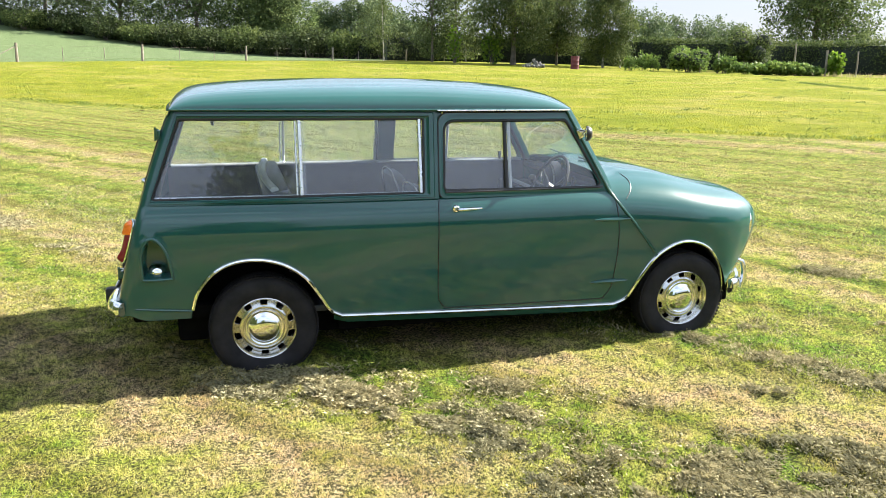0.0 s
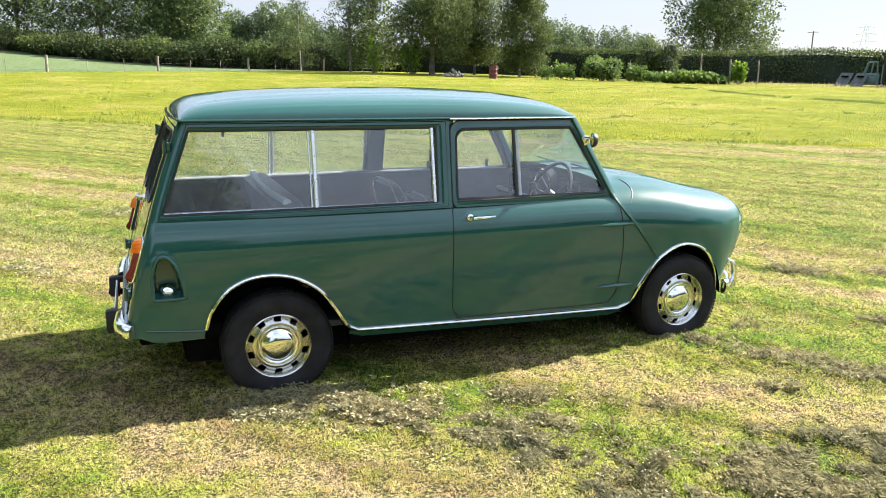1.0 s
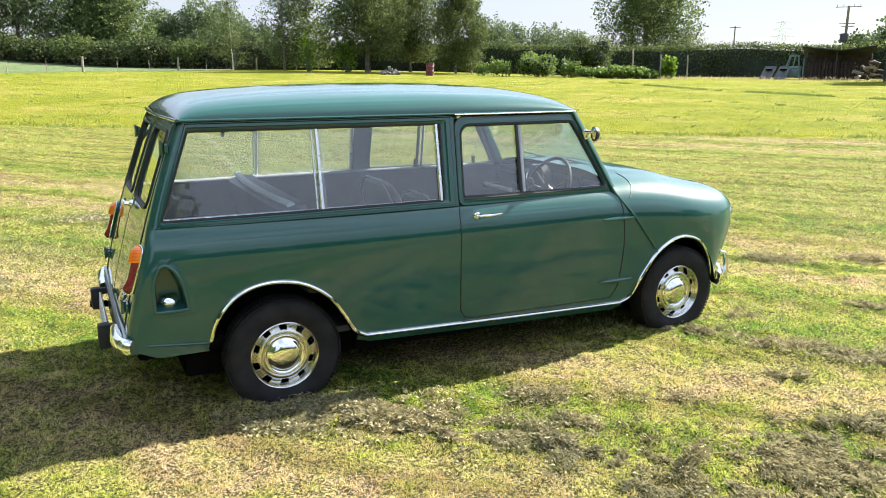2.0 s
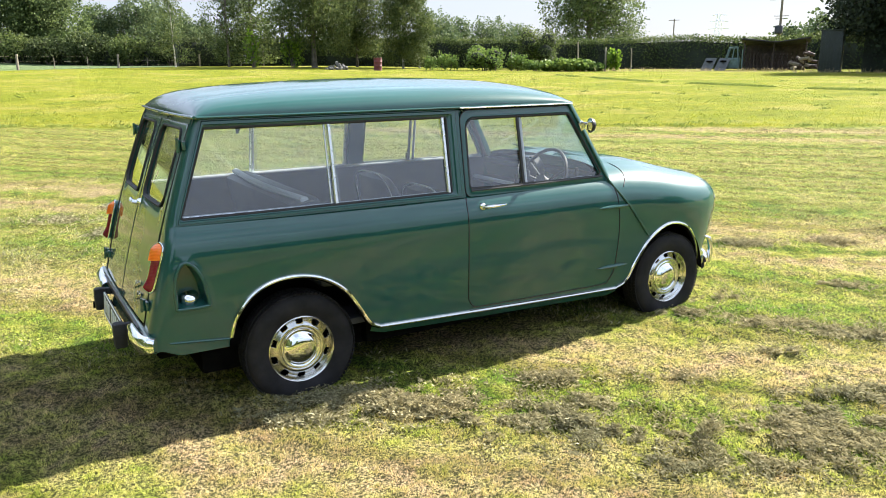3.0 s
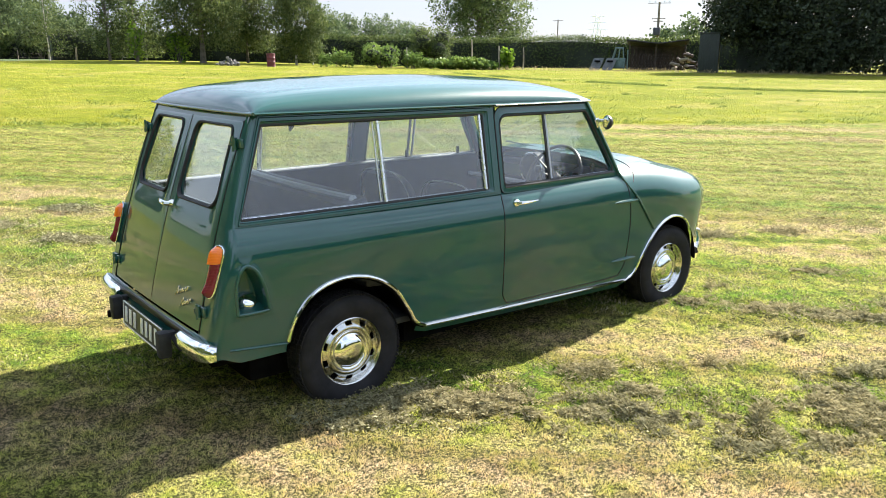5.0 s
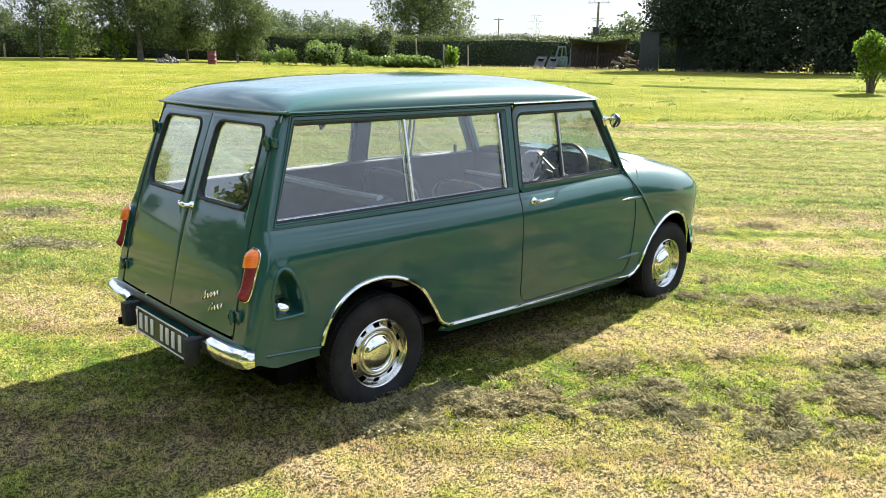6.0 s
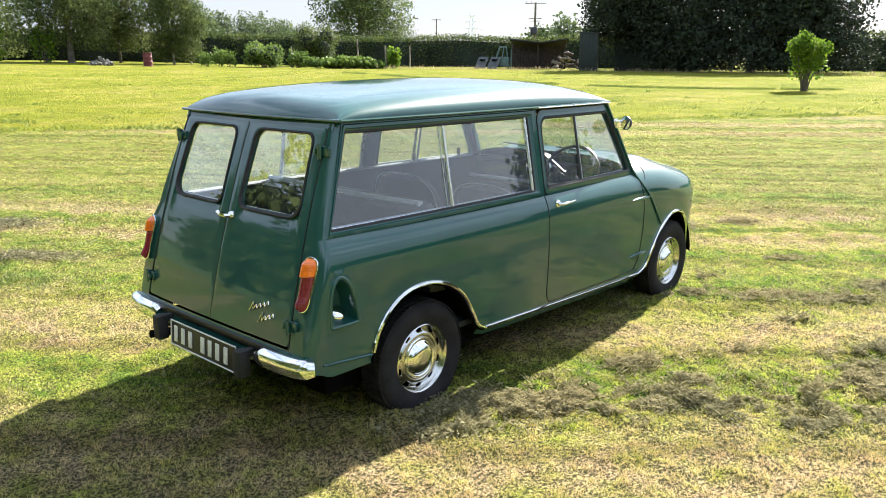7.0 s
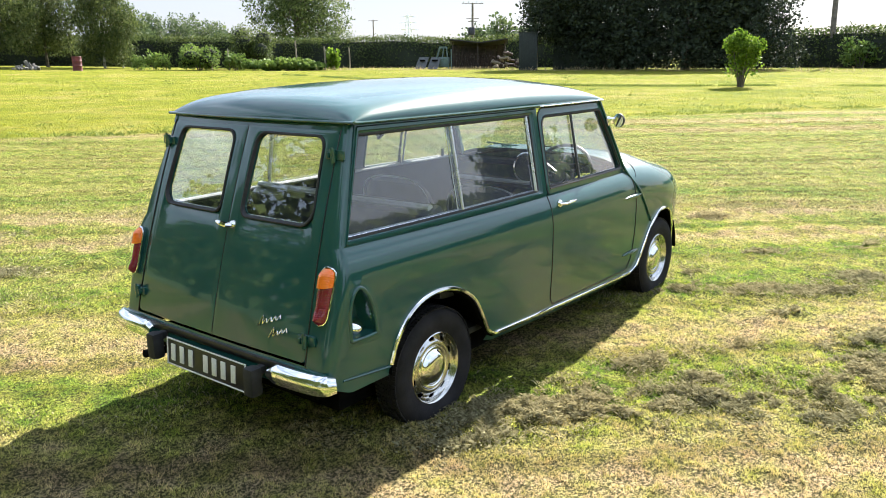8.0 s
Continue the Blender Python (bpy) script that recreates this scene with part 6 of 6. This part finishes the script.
def build_poles():
    wood = simple("grey_pole_wood", (0.14, 0.12, 0.10), 0.9, 0, 0.4, 3)
    x, y = 53.6, 9.25
    z = ground_z(x, y)
    p = tagged(new("utility_pole"), "tall weathered wooden pole leaning by the hedge", "pole")
    part("shaft", M().tube([(x, y, z - 0.3), (x - 0.10, y + 0.03, z + 4.0), (x - 0.23, y + 0.07, z + 9.0)], [0.19, 0.16, 0.13], 10), wood, p)
    x, y = 74.1, 52.8
    z = ground_z(x, y)
    p = tagged(new("utility_pole"), "wooden pole with a transformer and cross arms", "pole")
    part("shaft", M().tube([(x, y, z - 0.3), (x, y, z + 7.0)], [0.16, 0.12], 8), wood, p)
    across = Vector((-0.58, 0.81, 0))
    for h, w in ((6.9, 1.25), (5.2, 0.75), (4.9, 0.55)):
        c = Vector((x, y, z + h))
        part("cross_arm", M().tube([c - across * w, c + across * w], 0.038, 6), wood, p)
    part("transformer", M().lathe([(0.0, 0.9), (0.38, 0.88), (0.42, 0.8), (0.42, 0.05), (0.36, 0.0), (0, 0)], (x - 0.35, y - 0.1, z + 3.3), "z", 16), BLACK, p, "dark transformer drum")
    for k in (-1.1, -0.5, 0.5, 1.1):
        c = Vector((x, y, z + 6.95)) + across * k
        part("insulator", M().tube([c, c + Vector((0, 0, 0.22))], 0.035, 6), PALE, p)
    x, y = 107.2, 99.2
    z = ground_z(x, y)
    p = tagged(new("utility_pole"), "slim distant pole with a short cross arm", "pole")
    part("shaft", M().tube([(x, y, z - 0.3), (x, y, z + 7.8)], [0.14, 0.10], 8), wood, p)
    c = Vector((x, y, z + 7.6))
    part("cross_arm", M().tube([c - across * 0.9, c + across * 0.9], 0.06, 6), wood, p)
    # lattice pylon, far off; the haze before it is painted as near-white steel
    haze = simple("steel_with_painted_haze", (0.80, 0.81, 0.84), 0.8, 0.0, 0.05, 1)
    x, y = 318.0, 268.0
    py = tagged(new("pylon"), "pale lattice electricity pylon on the horizon", "pylon")
    T = 25.0
    wide = lambda h: 2.6 * (1 - h / T) ** 1.2 + 0.55
    lv = np.linspace(0, T, 9)
    for sx, sy in ((1, 1), (1, -1), (-1, 1), (-1, -1)):
        part("leg", M().tube([(x + sx * wide(h), y + sy * wide(h), h) for h in lv], 0.16, 5), haze, py)
    for i in range(8):
        h0, h1 = lv[i], lv[i + 1]
        for sx, sy, tx, ty in ((1, 1, 1, -1), (1, -1, -1, -1), (-1, -1, -1, 1), (-1, 1, 1, 1)):
            part("lattice_bar", M().tube([(x + sx * wide(h0), y + sy * wide(h0), h0), (x + tx * wide(h1), y + ty * wide(h1), h1)], 0.10, 5), haze, py)
    for h, w in ((17.0, 5.0), (20.5, 4.2), (23.5, 3.4)):
        part("cross_arm", M().tube([(x - 0.64 * w, y + 0.77 * w, h), (x, y, h + 0.6), (x + 0.64 * w, y - 0.77 * w, h)], 0.18, 5), haze, py)


def build_behind():
    """The side of the field behind the walk, known from what the paint and glass mirror."""
    hedge([(-40, -26), (-20, -27), (0, -24), (16, -20), (34, -16)], 2.2, 2.2, LEAF_HEDGE, "field hedge mirrored in the car's windows", 120, 0.22, seed=9)
    for i, (x, y, h, r) in enumerate(((-19, -20, 15, 6), (-21, -9, 16, 6.5), (-20, 3, 17, 6.5), (-21, 14, 19, 6.5), (-24, 31, 9, 5.0), (-34, 24, 9, 5.0))):
        tree(x, y, h, r, 1.2, LEAF_OAK, BARK, "tall tree mirrored in the car's rear doors", 13000, 0.28, 0.35, 140 + i, 26, solid=0.6)
    for i, (x, y, h, r) in enumerate(((-2.5, -26, 7.5, 3.5), (17.5, -12, 3.4, 2.0), (-34, -33, 9, 4.5), (30, -34, 3.0, 2.5))):
        tree(x, y, h, r, 1.5, LEAF_OAK, BARK, "tree mirrored in the car's windows", 8000, 0.13, 0.25, 120 + i, 10)


build_fence()
build_garden()
build_yard()
build_poles()
build_behind()
build_grass()


def build_hay():
    rng = np.random.default_rng(21)
    # loose clippings along the cut rows
    rows = ((-1.12, 0.26, 9000), (0.25, 0.18, 11000), (0.85, 0.2, 11000), (-0.6, 0.4, 6000), (1.35, 0.25, 7000), (2.9, 0.3, 12000), (4.6, 0.4, 9000), (-2.6, 0.25, 6000))
    xs, ys = [], []
    for s0, w, n in rows:
        s = rng.normal(s0, w, n)
        v = rng.uniform(-5.5, 5.5, n)
        keep = np.array([noise.noise((a * 1.7, b * 1.7, 4.0)) + 0.55 * noise.noise((a * 5, b * 5, 9.0)) > 0.02 for a, b in zip(s, v)])
        xs.append((0.77 * s + 0.64 * v)[keep]), ys.append((0.64 * s - 0.77 * v)[keep])
    x, y = np.concatenate(xs), np.concatenate(ys)
    n = len(x)
    fx, fy = [], []
    for s0 in np.arange(2.5, 10.6, 0.31) + rng.uniform(-0.07, 0.07, 27):
        s, v = rng.normal(s0, 0.026, 6500), rng.uniform(-13, 12, 6500)
        keep = np.array([noise.noise((a * 0.9, b * 0.6, 7.0 + s0)) + 0.5 * noise.noise((a * 3, b * 3, 2.0)) > -0.12 for a, b in zip(s, v)])
        fx.append((0.77 * s + 0.64 * v)[keep]), fy.append((0.64 * s - 0.77 * v)[keep])
    fx, fy = np.concatenate(fx), np.concatenate(fy)
    keep = 0.6 * fx + 0.8 * fy < MOWN - 0.3
    fx, fy = fx[keep], fy[keep]
    k = len(fx)
    blade_mesh("hay_rows", fx, fy, rng.uniform(0.003, 0.010, k), rng.uniform(0.005, 0.009, k), rng.uniform(1.0, 3.0, k), rng.uniform(0.002, 0.018, k), HAY,
               "brown rows of dried cuttings across the mown field", "hay", False)
    blade_mesh("hay_clippings", x, y, rng.uniform(0.002, 0.008, n), rng.uniform(0.0014, 0.003, n), rng.uniform(1.0, 3.0, n), rng.uniform(0.004, 0.022, n), CLIP,
               "dry grey-brown grass clippings left in rows", "hay")
    # matted cuttings in a broken band, with a few thicker wisps
    band = spline([(-1.0, -0.72, 0), (-0.62, -0.98, 0), (-0.3, -1.45, 0), (0.06, -1.76, 0), (0.5, -1.95, 0), (0.95, -2.0, 0), (1.6, -2.05, 0), (2.4, -1.95, 0)], 24)
    bx, by = np.array([p.x for p in band]), np.array([p.y for p in band])
    k = 32000
    pick = rng.integers(0, len(bx), k)
    x, y = bx[pick] + rng.normal(0, 0.15, k), by[pick] + rng.normal(0, 0.11, k)
    spots = ((0.06, -1.77, 0.10), (-0.2, -1.83, 0.07), (-0.29, -1.37, 0.10), (-0.6, -1.09, 0.15), (-0.70, -0.95, 0.13), (0.34, -1.91, 0.17), (0.62, -1.89, 0.14),
             (0.49, -2.04, 0.12), (0.70, -1.72, 0.07), (0.93, -1.83, 0.09), (1.30, -1.10, 0.12), (1.05, -0.74, 0.09), (1.39, -0.66, 0.06), (1.43, -1.35, 0.07),
             (1.56, -1.41, 0.06), (1.6, -1.49, 0.08), (-0.1, -1.01, 0.09), (0.36, -1.26, 0.08), (-0.97, -0.77, 0.10), (-1.19, -0.79, 0.09), (-0.12, -1.3, 0.06),
             (-0.22, -1.54, 0.08), (0.15, -2.02, 0.13), (0.99, -1.36, 0.06), (2.0, -1.6, 0.13), (2.2, -0.88, 0.09), (2.9, -1.5, 0.13), (3.2, -0.2, 0.12),
             (2.6, 0.1, 0.10), (-2.3, 2.0, 0.15), (-3.2, 3.2, 0.2), (-1.3, 3.0, 0.16), (-1.6, 3.9, 0.16), (-0.9, 4.1, 0.16))
    for hx, hy, r in spots:
        m = int(1900 * (r / 0.1) ** 1.5)
        u, w = rng.normal(0, r * 1.25, m), rng.normal(0, r * 0.5, m)
        x, y = np.append(x, hx + 0.80 * u + 0.60 * w), np.append(y, hy - 0.60 * u + 0.80 * w)
    mat_depth = 0.4 * vnoise(x, y, 4.0, 3) + 0.6 * vnoise(x, y, 22.0, 5)
    near = np.zeros(len(x))
    for hx, hy, r in spots:
        u, w = 0.80 * (x - hx) - 0.60 * (y - hy), 0.60 * (x - hx) + 0.80 * (y - hy)
        near = np.maximum(near, np.exp(-(u * u / 2.2 + w * w / 0.4) / (r * r)))
    keep = (mat_depth + 0.12 * near + rng.normal(0, 0.06, len(x)) > 0.54)
    x, y, deep = x[keep], y[keep], np.clip(mat_depth - 0.42 + 0.20 * near, 0, 1)[keep]
    wisp = np.exp(-((x - 0.05) ** 2 + (y + 1.77) ** 2) / 0.0045)
    deep = deep + 0.9 * wisp
    n = len(x)
    blade_mesh("hay_heaps", x, y, rng.uniform(0.002, 0.006, n), rng.uniform(0.0011, 0.0021, n), rng.uniform(2.5, 6.5, n), deep * 0.075 * rng.random(n) ** 0.6, CLIP,
               "thin grey-green mats of dried grass cuttings", "hay")


build_hay()


def build_tufts():
    rng = np.random.default_rng(31)
    xs, ys = [], []
    # the furrow across the meadow
    line = spline([(26.5, 32, 0), (24.6, 27, 0), (22.4, 20.6, 0), (22.0, 16.6, 0), (21.5, 12, 0), (22.5, 8.6, 0), (24.4, 5.6, 0), (26.5, 1.0, 0)], 60)
    for p in line:
        if noise.noise((p.x * 0.5, p.y * 0.5, 1.0)) > -0.12:
            xs.append(rng.normal(p.x, 0.10, 26)), ys.append(rng.normal(p.y, 0.10, 26))
    x_line, y_line = np.concatenate(xs), np.concatenate(ys)
    xs, ys = [], []
    # tufts in the uncut grass and along the mown edge
    for k in range(560):
        d = MOWN + 0.1 + 34 * rng.random() ** 1.4 if k > 240 else MOWN - 0.15 + 0.35 * rng.random()
        v = rng.uniform(-1, 1) * (15 + d * 0.6) + 4
        n = int(rng.integers(14, 50))
        r = rng.uniform(0.04, 0.16)
        xs.append(rng.normal(0.6 * d + 0.8 * v, r * 1.6, n)), ys.append(rng.normal(0.8 * d - 0.6 * v, r, n))
    n = len(x_line)
    blade_mesh("furrow_grass", x_line, y_line, 0.03 + 0.07 * rng.random(n), rng.uniform(0.012, 0.020, n), rng.uniform(0.2, 0.9, n), 0.0, TUFT, "dark line of coarse grass along a furrow in the meadow", "grass")
    x, y = np.concatenate(xs), np.concatenate(ys)
    n = len(x)
    blade_mesh("grass_tufts", x, y, 0.015 + 0.06 * rng.random(n) ** 1.6, rng.uniform(0.008, 0.016, n), rng.uniform(0.3, 1.6, n), 0.0, TUFT, "darker tufts of coarse grass in the meadow", "grass")
    # seeding grass under the hedge and conifers
    t = rng.random(2600)
    bx, by = np.interp(t, (0, 0.35, 0.7, 1), (35.5, 39.5, 41.2, 44.0)), np.interp(t, (0, 0.35, 0.7, 1), (41.5, 31.0, 18.0, 4.0))
    x, y = bx + rng.normal(-0.6, 0.9, 2600), by + rng.normal(0, 0.9, 2600)
    blade_mesh("seeding_grass", x, y, 0.06 + 0.26 * rng.random(2600) ** 2.2, rng.uniform(0.007, 0.016, 2600), rng.uniform(0.05, 0.8, 2600), 0.0, SEED, "tall pale seeding grass along the garden edge", "grass")


build_tufts()
